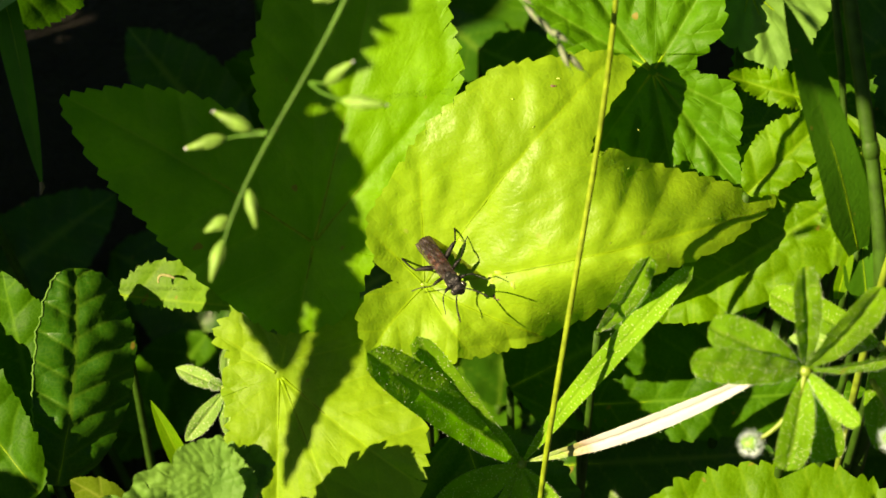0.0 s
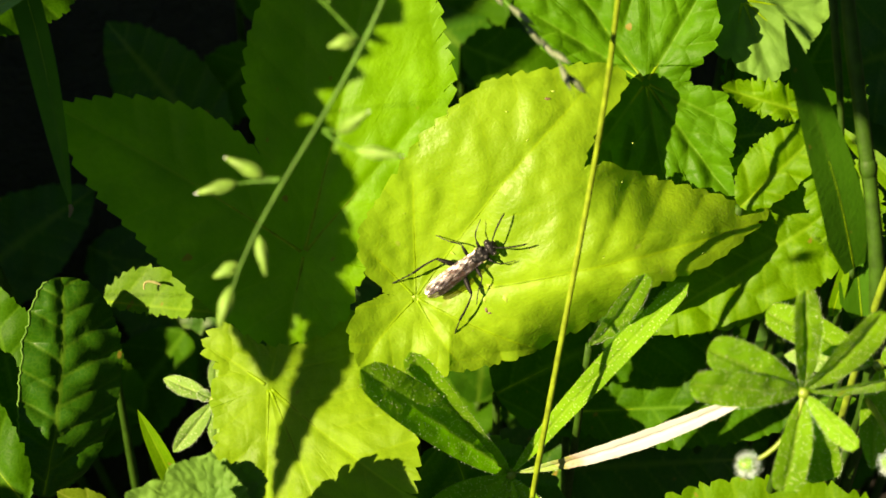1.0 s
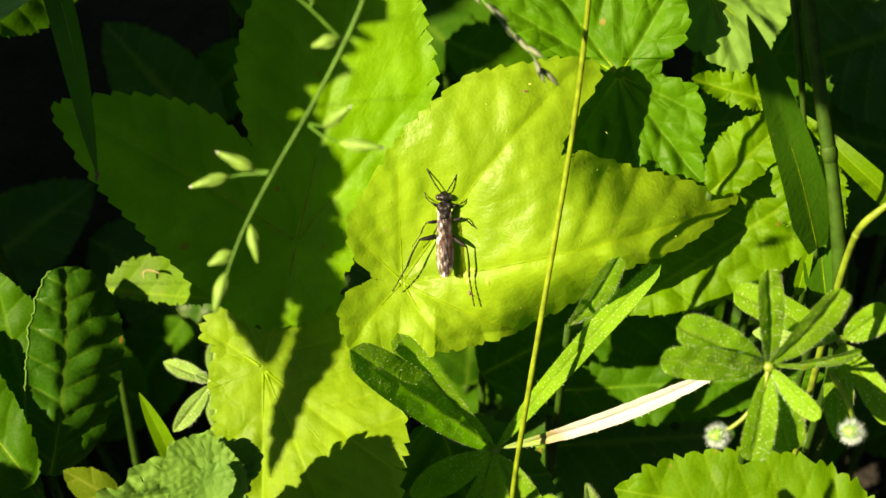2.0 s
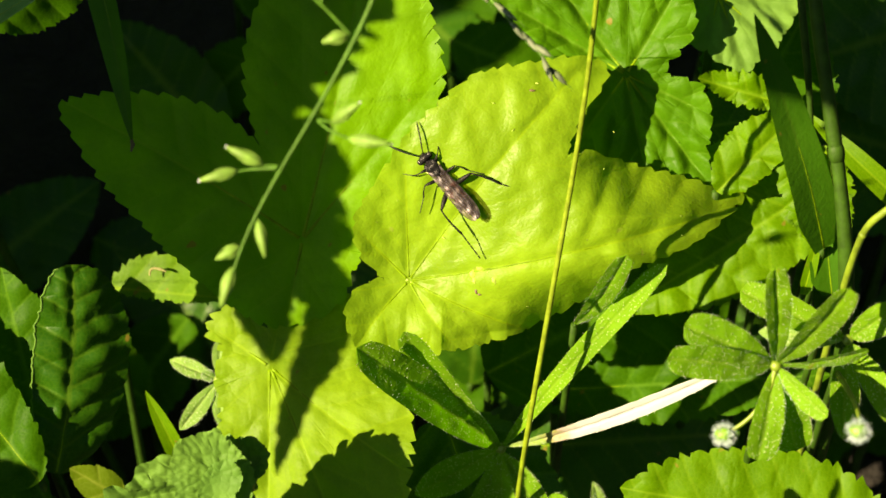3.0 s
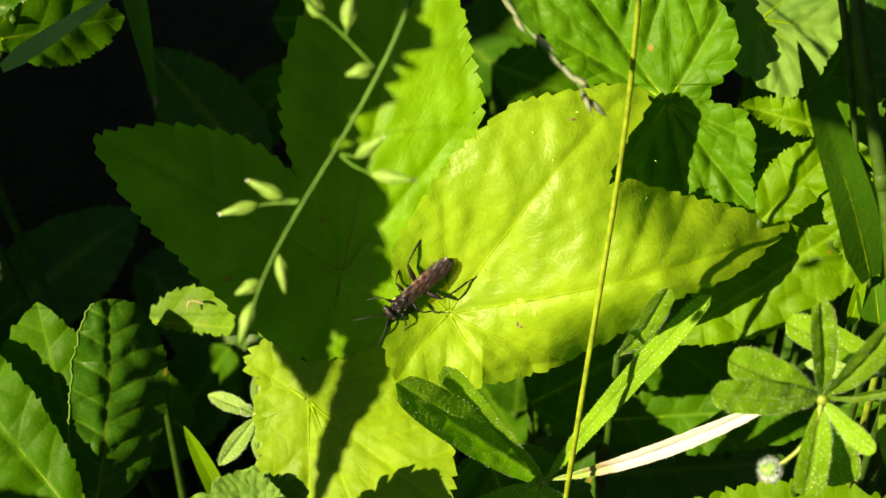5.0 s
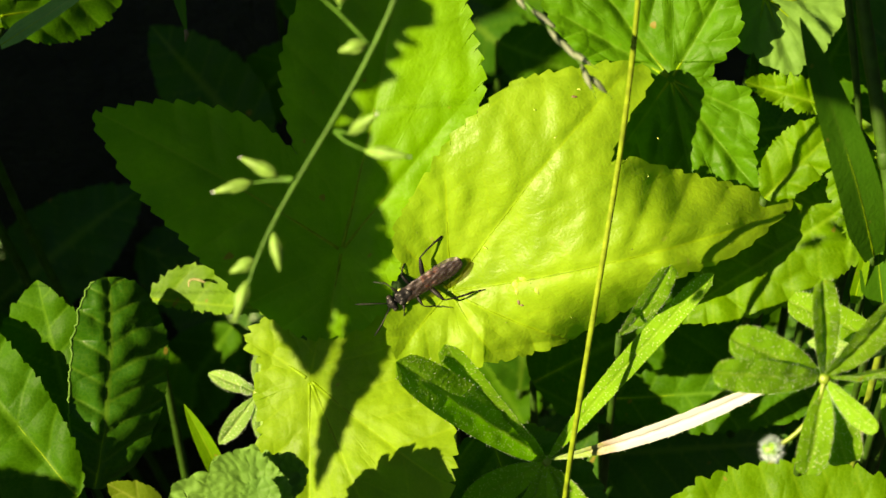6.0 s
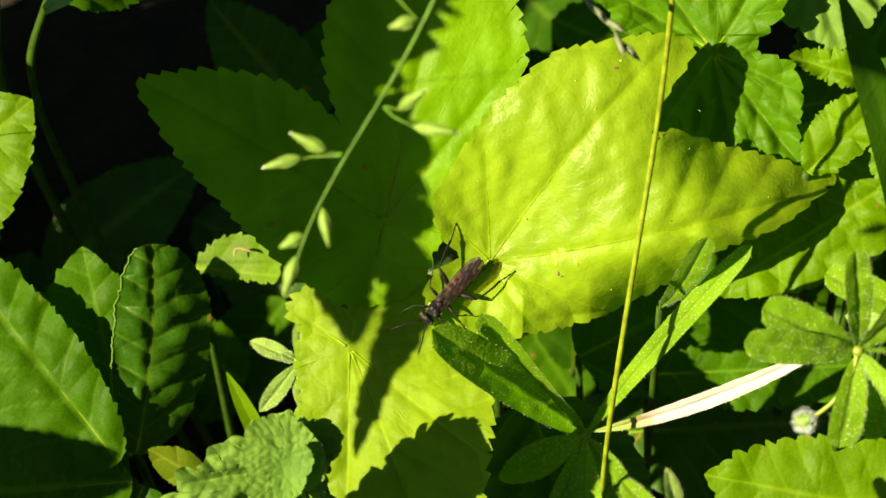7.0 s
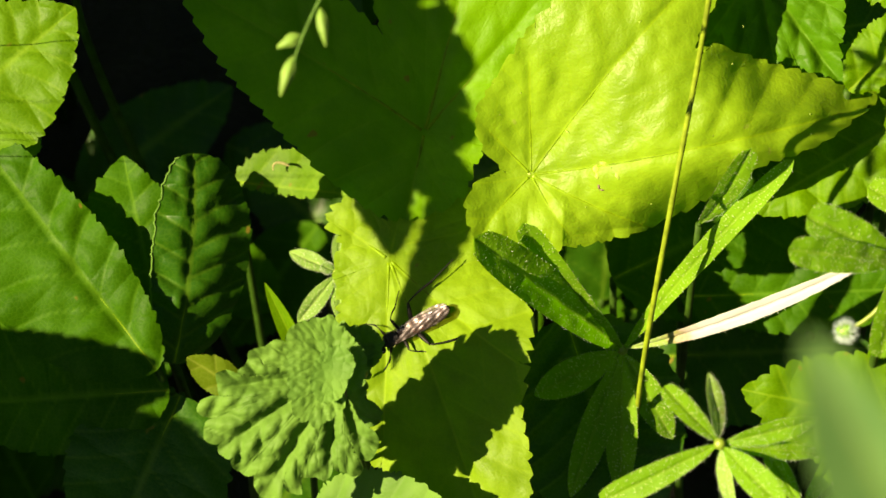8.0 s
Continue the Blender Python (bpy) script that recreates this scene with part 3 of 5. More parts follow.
MAIN_BASE = (-3.0, -6.8, -6.0)
MAIN, MAIN_Z = free_leaf("ground_elder_leaf", MAIN_BASE,
    [(5, 27.5), (7, 33.8), (13, 40.9), (14.4, 44.5), (17, 39.3), (25, 32.1), (32, 28.3), (36.5, 26.4), (38, 24.0), (40, 24.4), (44, 27.9), (46.8, 35.7), (53, 33.8), (62, 29.3), (73, 25.6), (81, 21.0), (99, 14.2),
     (116, 11.2), (127, 10.2), (143, 8.1), (157, 4.9), (174, 2.6), (184, 4.8), (196, 7.2), (210, 8.6), (232, 10.1), (263, 9.3), (298, 9.3), (322, 11.7), (345, 17.3), (355, 21.4)],
    [(13.5, 44, 0.10), (51, 34, -0.08), (92, 15, 0.0), (-55, 10, 0.1), (-128, 10, 0.1), (135, 9, 0.0), (-22, 17, 0.1)],
    YOUNG, "bright yellow-green lobed ground elder leaf in full sun", foot(-3, -12), GE, seed=4, shape=main_shape, relief=main_relief, wrinkle=0.30, gap=5.6, pitch=2.3, deep=0.55, pucker=0.03, pucker_size=2.6, rib_r=0.2)

def blemishes():
    """Small scars, crumbs and pale specks on the sunlit blade."""
    r = np.random.RandomState(5)
    brown = plain("scar_brown", (0.05, 0.03, 0.008), 0.7)
    faded = plain("faded_patch", (0.175, 0.255, 0.018), 0.6, thin=0.3)
    pale = plain("pale_speck", (0.22, 0.31, 0.05), 0.6)
    blade = MAIN.children[0]

    def on(x, y):
        return np.array((x, y, MAIN_Z(np.float64(x), np.float64(y))[0] + 0.06))

    for x, y, a, b, mat in ((8.2, -1.2, 0.2, 0.42, brown), (8.6, -1.6, 0.3, 0.16, brown), (7.9, 0.9, 0.45, 0.5, faded), (8.8, 1.6, 0.7, 0.3, faded), (10.4, 0.2, 0.35, 0.5, faded), (8.0, 0.1, 0.3, 0.4, faded), (14.6, 22.9, 0.45, 0.15, brown), (15.2, 23.8, 0.3, 0.1, pale), (-0.2, 0.1, 0.2, 0.14, pale), (0.3, -0.2, 0.12, 0.12, pale)):
        c = on(x, y)
        k = np.linspace(0, 6.283, 14, endpoint=False)
        rim = np.stack([c[0] + a * np.cos(k) * r.uniform(0.7, 1.2, 14), c[1] + b * np.sin(k) * r.uniform(0.7, 1.2, 14), 0 * k + c[2] - 0.05], -1)
        top = np.stack([c[0] + 0.5 * (rim[:, 0] - c[0]), c[1] + 0.5 * (rim[:, 1] - c[1]), 0 * k + c[2] + 0.03], -1)
        part("scar", grid_mesh("scar", np.stack([rim, top, np.broadcast_to(c + [0, 0, 0.04], rim.shape)], 1), wrap=True), mat, blade)
    for _ in range(14):
        c = on(r.uniform(-4, 34), r.uniform(-6, 24)) + [0, 0, 0.03]
        d, k = np.array((*r.normal(size=2) * 0.16, 0)), r.uniform(0.5, 1.4)
        part("speck", tube("speck", [c, c + k * d + [0, 0, 0.02], c + 2 * k * d], (0.02, 0.05 * k, 0.02), 6), pale, blade)


blemishes()

# the shaded three-part leaf beside it
DARK, _ = free_leaf("ground_elder_leaf", (-16.2, -1.9, -9.0),
    [(0, 7.5), (31, 10.7), (41, 16.8), (43, 21.2), (49, 26.1), (59, 30.5), (67, 36.1), (74, 40.2), (82, 40.4), (91, 35.8), (98, 30.6), (105, 25.0), (110, 19.5), (113.5, 11.8), (116, 13.2), (121, 16.9), (130, 21.8), (141, 27.6),
     (151, 32.9), (156, 29.2), (164, 24.0), (174, 18.9), (191, 14.5), (210, 12.4), (226, 11.5), (253, 10.9), (276, 9.8), (306, 8.6), (325, 7.1)],
    [(150, 34, 0.06), (78, 40, 0.05), (50, 22, 0.0), (-100, 11, 0.0)],
    DEEP, "deep green ground elder leaf with three broad lobes, mostly in shade", foot(-14, -8), GE, seed=11,
    shape=lambda x, y: -0.22 * x * (x < 0) + 0.12 * y * (y > 0), relief=0.3, gap=5.5, pitch=2.2, deep=0.6)

# the leaf below, on to which the sawfly walks
LOW, _ = free_leaf("ground_elder_leaf", (-20.1, -17.5, -9.0),
    [(5, 13.6), (20, 13.4), (38, 13.8), (50, 10.6), (61, 7.4), (72, 5.8), (76, 6.8), (85, 6.2), (92, 3.6), (112, 6.0), (131, 9.1), (149, 8.9), (159, 5.7), (226, 7.7), (241, 12.5), (253, 17.2), (264, 22.5), (273, 27.0), (282, 30.2),
     (287, 34.3), (295, 36.8), (303, 33.1), (308, 28.4), (314, 23.8), (325, 20.4), (340, 18.6), (352, 15.0)],
    [(-68, 34, -0.05), (147, 8.5, 0.0), (-36, 21, 0.08), (-90, 22, 0.0), (78, 5, 0)],
    LUSH, "fresh green ground elder leaf with a long serrated lobe", foot(-18, -20), GE, seed=23,
    shape=lambda x, y: 7.0 * np.tanh(np.clip(x, 0, 60) / 20) * np.clip((1 - y) / 11, 0, 1) - 0.12 * np.clip(x, 0, 20) * np.clip((y + 3) / 6, 0, 1) + 0.15 * np.clip(x, -40, 0) - 0.05 * y, relief=0.38, gap=5.0, pitch=2.1, deep=0.85, pucker=0.1, pucker_size=2.4)

# the leaf up the slope
UP, _ = free_leaf("ground_elder_leaf", (23.7, 18.8, -10.5),
    [(20, 5.5), (32, 9.2), (42, 10.9), (62, 13.0), (76, 16.0), (86, 16.5), (97, 17.5), (106, 19.5), (112, 23.2), (120, 25.6), (134, 25.2), (144, 21.0), (153, 16.4), (166, 11.0), (178, 3.6), (211, 5.2), (225, 8.9), (231, 12.2),
     (249, 11.0), (275, 11.0), (288, 12.3), (298, 15.6), (308, 17.6), (317, 13.4), (331, 12.0), (351, 9.2), (359, 4.4)],
    [(126, 25, -0.06), (60, 13, 0.05), (-52, 17, 0.0), (-78, 11.5, 0.0), (-125, 12, 0.0), (150, 16, 0), (-25, 11, 0)],
    VEINED, "green ground elder leaf with deep veins and a notched tip", foot(25, 14), GE, seed=31, relief=0.95, gap=4.6, groove=0.5, deep=0.55, pucker=0.22, pucker_size=3.0,
    shape=lambda x, y: 0.10 * y * (y > 0) + 0.14 * y * (y < 0) + 0.10 * np.abs(x + 0.4 * y) * (y > 2))

# leaves behind the sunlit leaf's tip
leaflet("ground_elder_leaflet", (50.2, 6.4, -12.0), (23.9, -10.6, -16.0), 6.5, 5.0, FRESH, "green ground elder leaflet with one sunlit margin", foot(46, 2), GE, seed=5, relief=0.2, wrinkle=0.5, quilt=0.7)
leaflet("ground_elder_leaflet", (34.7, 4.3, -8.0), (43.8, 13.3, -6.0), 4.0, 2.6, FRESH, "crinkled green leaflet with a browned edge", foot(36, -6), GE, seed=6, relief=0.3, wrinkle=0.5, quilt=0.5, gap=3.0, deep=0.35, b=0.6)
leaflet("ground_elder_leaflet", (43.5, 12.0, -7.0), (46.6, -2.6, -7.0), 2.8, 2.4, FRESH, "green leaflet with raised quilting between its veins", foot(42, -6), GE, seed=8, relief=0.3, wrinkle=0.4, quilt=0.4, gap=2.6, cup=-0.8)
leaflet("ground_elder_leaflet", (48.0, 10.0, -9.0), (50.5, -1.0, -8.0), 2.0, 2.4, FRESH, "narrow green leaflet beside a dark stem", foot(47, 4), GE, seed=84, relief=0.3, quilt=0.3, gap=2.6)
leaflet("ground_elder_leaflet", (43.0, 15.4, -12.0), (32.6, 18.4, -11.0), 1.4, 2.2, FRESH, "puckered green leaflet with a withered frilled margin", foot(42, 12), GE, seed=9, relief=0.3, wrinkle=0.7, quilt=0.8, pitch=1.2, deep=0.6, gap=2.2)
leaflet("ground_elder_leaflet", (33.6, 8.6, -15.0), (39.0, 10.4, -14.0), 1.2, 1.5, FRESH, "small curled leaflet in a dark gap", foot(34, 5), GE, seed=85, wrinkle=0.6, pitch=1.2, deep=0.5, n=90)
leaflet("ground_elder_leaflet", (31.5, 12.5, -24.0), (46.5, 14.5, -22.0), 4.5, 4.5, DIMMED, "shade-coloured leaflet below the frilled one", foot(32, 10), GE, seed=86)
leaflet("ground_elder_leaflet", (37.4, 6.0, -10.5), (34.4, 7.2, -10.0), 0.8, 0.9, WITHERED, "shrivelled pale leaf tip", foot(36, 0), GE, seed=87, wrinkle=0.5, pitch=0.8, deep=0.4, n=60, m=7, vein_tube=False)

# the rounded leaf at the slope's upper side
free_leaf("ground_ivy_leaf", (35.4, 29.1, -14.0),
    [(26, 9.8), (59, 8.5), (97, 5.5), (150, 3.0), (208, 4.6), (240, 6.6), (262, 6.9), (273, 8.1), (291, 9.9), (312, 9.0), (323, 9.3), (352, 9.6)],
    [(-68, 10, 0), (-40, 9, 0), (-100, 7, 0), (-8, 9.5, 0), (-140, 5.5, 0), (40, 9, 0)],
    GREY, "pale green round leaf with scalloped margin", foot(36, 22), "scalloped leaves", seed=41, pitch=3.0, deep=0.9, relief=0.7, round_teeth=True, gap=3.2, groove=0.4, steps=700, rings=40)

# the leaves of the lower left rosette
RF = foot(-46, -33, -20)
# the darker green takes in the grazing light on this upright leaf
leaflet("rosette_leaf", (-47.3, -31.5, -16.0), (-45.0, -5.2, -13.0), 4.6, 8.2, DIMMED, "glossy leaf, quilted and folded, standing up, its shade put into the green", RF, "rosette leaves", seed=12, relief=0.5, wrinkle=0.34, quilt=0.36, cup=-2.4, roll=26, gap=3.6, a=0.5, b=0.42, pitch=1.6, deep=0.35, side=-0.8, rim=0.13)
leaflet("rosette_leaf", (-48.7, -32.1, -12.0), (-74.9, -0.8, -15.0), 11.0, 5.4, LEAF, "broad green leaf half in sun with a straight midrib", RF, "rosette leaves", seed=13, relief=0.5, gap=5.5, sag=1.5, roll=4, quilt=0.3)
leaflet("rosette_leaf", (-48.6, -29.9, -18.0), (-54.4, -5.6, -16.0), 9.5, 6.0, LEAF, "green leaf behind the rosette with a lit edge", RF, "rosette leaves", seed=14, relief=0.2)
leaflet("rosette_leaf", (-47.8, -34.8, -16.0), (-76.8, -37.5, -12.0), 7.0, 13.0, LEAF, "low green leaf lying in deep shade", RF, "rosette leaves", seed=15, relief=0.15, quilt=0.3)
leaflet("rosette_leaf", (-46.7, -35.6, -18.0), (-54.3, -56.6, -8.0), 10.0, 10.0, DIMMED, "shade-coloured leaf at the foot of the rosette", RF, "rosette leaves", seed=16, relief=0.15, quilt=0.3)
leaflet("yellowed_leaf", (-38.3, -34.2, -12.0), (-44.8, -30.2, -10.0), 2.2, 2.2, YELLOWED, "small yellowing leaf with a brown margin", RF, "rosette leaves", seed=17, relief=0.2, pitch=1.5, deep=0.2)

# leaves further down between the rosette and the shaded leaf
# lower half cut narrow in place of the shadow across it
leaflet("ground_elder_leaflet", (-42.8, -8.4, -33.0), (-24.6, -9.9, -30.0), 4.8, 0.8, FRESH, "pale leaflet low down, narrowed to its sunlit strip", foot(-42, -10), GE, seed=18, relief=0.1, wrinkle=0.15)
leaflet("ground_elder_leaflet", (-81.0, -5.2, -14.0), (-60.4, 12.6, -14.0), 9.0, 9.5, FRESH, "sunlit serrated leaflet beside a dark gap", foot(-95, -5), GE, seed=19, relief=0.2, quilt=0.3)
leaflet("ground_elder_leaflet", (-73.8, -6.2, -26.0), (-66.0, -2.8, -22.0), 2.5, 3.0, FRESH, "small pale leaflet below the serrated one", foot(-95, -10), GE, seed=20, relief=0.4)
# small and dark green in place of the shade over half of it
leaflet("ground_elder_leaflet", (-68.9, 28.1, -28.0), (-51.3, 42.7, -24.0), 4.8, 4.5, DIMMED, "half-lit leaflet at the slope's upper end", foot(-95, 20), GE, seed=21, relief=0.2, quilt=0.4)

stem_thing("dried_tendril", [(-37.2, -6.8, -30.0), (-37.3, -6.1, -30.0), (-36.8, -5.7, -30.0), (-35.7, -5.9, -30.0), (-35.1, -6.2, -30.0)], (0.10, 0.14, 0.17, 0.2, 0.12), "small curled dry tendril on a leaf", WITHERED, "plant debris")

# leaves at the lower right
leaflet("ground_elder_leaflet", (55.0, -37.2, -2.0), (22.6, -31.5, -2.0), 8.0, 7.6, FRESH, "bright green serrated leaflet below the bedstraw", foot(60, -28), GE, seed=24, relief=0.15, quilt=0.3, pitch=1.9, deep=0.9)
# the next two get a darker green to stand for shade on them
leaflet("ground_elder_leaflet", (16.6, -22.2, -42.0), (53.7, -19.7, -38.0), 4.0, 5.0, LEAF, "long green leaflet with a serrated lower edge", foot(20, -20), GE, seed=25, relief=0.2, quilt=0.3)
leaflet("ground_elder_leaflet", (7.5, -20.2, -46.0), (42.0, -2.2, -42.0), 13.0, 12.0, LEAF, "deep green leaflet in the shade of the sunlit leaf", foot(10, -18), GE, seed=26, relief=0.6)
leaflet("ground_elder_leaflet", (1.4, -24.6, -26.0), (11.5, -53.0, -24.0), 11.0, 12.0, DIMMED, "shade-coloured leaflet deep under the bedstraw", foot(10, -30), GE, seed=27, relief=0.6)
leaflet("ground_elder_leaflet", (4.7, -42.1, -28.0), (-15.3, -58.1, -28.0), 9.0, 9.0, DIMMED, "low leaflet in shadow", foot(5, -35), GE, seed=28, relief=0.6)
leaflet("ground_elder_leaflet", (-27.6, -47.5, -4.0), (-10.9, -46.0, 4.0), 4.5, 5.0, GREY, "pale green leaflet at the lower edge of the thicket", foot(-18, -42), GE, seed=29, relief=0.4)

# its darker green replaces the shade of the plants before it
leaflet("ground_elder_leaflet", (71.3, 29.6, -46.0), (50.3, 22.6, -46.0), 13, 13, DIMMED, "broad leaf behind the stems, shade put into its green", foot(66, 24), GE, seed=63)
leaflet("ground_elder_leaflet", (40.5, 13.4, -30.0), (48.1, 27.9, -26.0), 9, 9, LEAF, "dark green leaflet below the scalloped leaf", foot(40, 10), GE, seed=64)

leaflet("ground_elder_leaflet", (74.9, 8.9, -56.0), (50.4, 15.1, -52.0), 12, 12, DIMMED, "shade-coloured leaflet low behind the stems", foot(66, 10), GE, seed=65)
leaflet("ground_elder_leaflet", (58.0, 26.0, -60.0), (49.3, 48.1, -56.0), 12, 12, DIMMED, "shade-coloured leaflet in the gap under the stems", foot(50, 20), GE, seed=66)

leaflet("ground_elder_leaflet", (12.4, -31.5, -60.0), (43.6, -29.0, -56.0), 10, 10, DIMMED, "shade-coloured leaflet far down under the bedstraw", foot(16, -30), GE, seed=67)

# ---- scalloped leaf in front ----
NETTLE = (-23.6, -29.7, 13.0)
NETTLE_LABELS = ("downy puckered round leaf with scalloped margin", "small scalloped leaf standing in mostly for a shadow at the plant's tip", "crinkled young leaf in the middle of the plant", "tiny crinkled young leaf")
free_leaf("dead_nettle", NETTLE,
    [(45, 3.4), (92, 4.4), (127, 4.8), (148, 6.2), (178, 8.2), (186, 11.4), (200, 15.0), (214, 15.9), (227, 15.4), (240, 15.4), (247, 13.2), (258, 11.4), (276, 10.3), (288, 8.6), (296, 6.0), (320, 2.6)],
    [(215, 15.5, 0.05), (190, 13, 0), (240, 14.5, 0), (160, 7.5, 0), (264, 11, 0), (285, 9, 0), (120, 4.6, 0)],
    GREY, NETTLE_LABELS[0], foot(-19, -34), "scalloped leaves", seed=51, pitch=3.0, deep=2.3, relief=1.35, wrinkle=0.3, round_teeth=True, gap=2.9, groove=1.15, pucker=0.22, pucker_size=1.3, slant=0.75, rib_r=0.14,
    shape=lambda x, y: -0.014 * (x * x + y * y) + 0.12 * y - 0.26 * x)
# the first small leaf is added mainly in place of a shadow
for spot, margin, ribs, tip_label in (
        ((-22.2, -27.6, 11.0), [(20, 3.4), (60, 3.2), (100, 2.6), (180, 2.4), (270, 2.2), (320, 2.6)], [(20, 3, 0), (-30, 2.6, 0), (70, 3, 0)], NETTLE_LABELS[1]),
        ((-23.4, -29.2, 16.6), [(60, 3.4), (110, 5.6), (140, 6.4), (170, 5.4), (200, 5.2), (230, 6.6), (255, 6.2), (290, 3.0)], [(135, 6, 0), (170, 5, 0), (235, 6, 0), (205, 5, 0), (100, 5, 0)], NETTLE_LABELS[2]),
        ((-23.5, -29.6, 18.6), [(70, 3.0), (110, 2.6), (180, 2.2), (240, 3.4), (270, 3.0), (330, 1.4)], [(90, 3, 0), (240, 3.2, 0), (170, 2, 0)], NETTLE_LABELS[3])):
    free_leaf("dead_nettle", spot, margin, ribs, GREY, tip_label, foot(-19, -34), "scalloped leaves", seed=52, pitch=1.6, deep=0.6, relief=0.5, round_teeth=True, gap=1.5, groove=0.35, wrinkle=0.2,
              pucker=0.25, pucker_size=1.0, steps=420, rings=24, stalk_r=0.3, rib_r=0.12, shape=lambda x, y: 0.03 * (x * x + y * y), slant=0.7)
leaflet("withered_flower", (-24.0, -31.8, 15.5), (-22.2, -32.2, 17.5), 0.8, 0.8, LITTER, "withered brownish flower remnant", None, "", seed=53, n=60, m=6, pitch=0.6, deep=0.2)

# ---- bedstraw ----
A = (37.4, -15.3, 26.0)
whorl("bedstraw_whorl", A, [((27.0, -10.8, 30.0), 12, 2.2), ((25.0, -14.3, 32.0), -8, 1.85), ((35.9, -4.5, 36.0), 14, 1.5), ((43.4, -6.6, 38.0), 30, 2.0),
    ((47.2, -13.4, 28.0), 60, 1.3), ((42.4, -20.6, 30.0), 35, 1.25), ((35.8, -25.8, 24.0), -12, 1.9), ((40.6, -25.0, 20.0), 5, 2.2)],
    foot(40, -20, 0), "bedstraw whorl of eight bristly narrow green leaves")
whorl("bedstraw_whorl", (47.6, -13.0, 12.0), [((35.0, -7.4, 14.0), 8, 1.9), ((52.1, -9.1, 18.0), 0, 1.8), ((52.4, -22.1, 18.0), 0, 1.6), ((37.6, -12.2, 10.0), 5, 1.5), ((46.4, -24.1, 16.0), 10, 1.7)],
    foot(48, -22, 0), "bedstraw whorl half hidden behind another", mats=(None, None, None, PALE))
B = (8.7, -28.2, -18.0)
whorl("bedstraw_whorl", B, [((-8.7, -14.3, 12.0), 10, 2.6), ((-3.4, -12.5, 8.0), -25, 2.0), ((27.4, -4.4, 6.0), -18, 1.4), ((36.2, -15.2, 13.0), 22, 1.15), ((9.0, -46.8, -20.0), 0, 2.0), ((-2.2, -34.5, -22.0), 0, 2.2), ((2.7, -47.3, -22.0), 0, 2.0), ((15.4, -39.5, -22.0), 0, 2.0)],
    foot(8, -32, 0), "large bedstraw whorl with one bleached leaf, in part shade", mats=(None, None, None, BLEACHED))
whorl("bedstraw_whorl", (17.4, -12.2, -9.0), [((22.1, -3.4, 12.0), 20, 1.45)], foot(16, -16, 0), "young bedstraw shoot with one upright bristly leaf", knob=0.5)
whorl("bedstraw_whorl", (-26.7, -19.4, -13.0), [((-32.9, -17.0, -14.0), 10, 1.1), ((-31.5, -25.7, -13.0), -10, 1.2), ((-26.6, -14.1, -14.0), 0, 0.9), ((-26.3, -25.4, -14.0), 0, 1.0), ((-28.7, -18.5, -12.0), 0, 0.7)],
    foot(-27, -22, -20), "small bedstraw shoot with pale young leaves", mats=(PALE,) * 5)
whorl("bedstraw_whorl", (18.6, -35.0, 30.0), [((12.5, -29.0, 32.0), 0, 1.15), ((17.0, -27.3, 34.0), 30, 1.0), ((6.2, -41.9, 28.0), 0, 1.5), ((20.3, -41.8, 30.0), 40, 1.0), ((25.8, -41.6, 34.0), 0, 1.6), ((28.9, -32.0, 30.0), 15, 1.2), ((29.5, -36.0, 27.0), 0, 1.0)],
    foot(30, -40, 0), "bedstraw whorl of bright young leaves", mats=(None, PALE, None, PALE))
whorl("bedstraw_whorl", (27.8, -42.0, 26.0), [((31.6, -34.4, 28.0), 20, 1.2), ((24.0, -36.1, 26.0), 0, 1.1), ((36.1, -40.5, 26.0), 0, 1.2), ((29.1, -47.4, 26.0), 0, 1.2)], foot(40, -44, 0), "bedstraw whorl at the thicket's lower edge")


def burr(at, node_at, label):
    """A round green fruit covered with white hooked bristles, on its stalk."""
    e = at_bank("bedstraw_fruit", at, label, "fruit", "bedstraw fruits")
    n, m = 20, 14
    a, b = np.meshgrid(np.linspace(0, 2 * np.pi, n, endpoint=False), np.linspace(-1.57, 1.57, m), indexing="ij")
    r = 0.95 * (1 + 0.08 * np.cos(2 * a))
    pts = np.stack([r * np.cos(a) * np.cos(b), r * np.sin(a) * np.cos(b), 0.9 * np.sin(b)], -1)
    body = part("body", grid_mesh("body", pts, wrap=True), BURR, e)
    k = 620
    w = R.normal(size=(k, 3))
    w /= np.linalg.norm(w, axis=1, keepdims=True)
    part("bristles", hairs("bristles", w * 0.93, w + 0.25 * R.normal(size=(k, 3)), 0.75, 0.026), BRISTLE, body, "dense white hooked bristles")
    d = np.asarray(node_at, float) - np.asarray(at, float)
    part("stalk", tube("stalk", bow((0, 0, 0), d, (1.0, -0.8, 0)), np.linspace(0.22, 0.34, 14)), STALK, e)


burr((32.0, -23.0, 24.0), A, "round green bedstraw fruit with white bristles")
burr((44.8, -21.6, 36.0), (46.1, -16.7, 14.0), "bristly bedstraw fruit on a short bent stalk")

# ---- stems and grass ----
stem_thing("grass_plant", [foot(10, -46), (10.4, -42.1, -30.0), (10.3, -33.7, -16.0), (11.4, -26.6, -4.0), (12.8, -14.3, 5.0), (14.5, -2.4, 11.0), (16.2, 7.2, 15.0), (17.3, 17.6, 22.0), (17.8, 27.4, 30.0), (18.0, 38.0, 38.0)],
    (0.34, 0.34, 0.34, 0.34, 0.33, 0.32, 0.31, 0.30, 0.28), "thin yellow-green grass stalk leaning across the leaf", STRAW, category="grass")
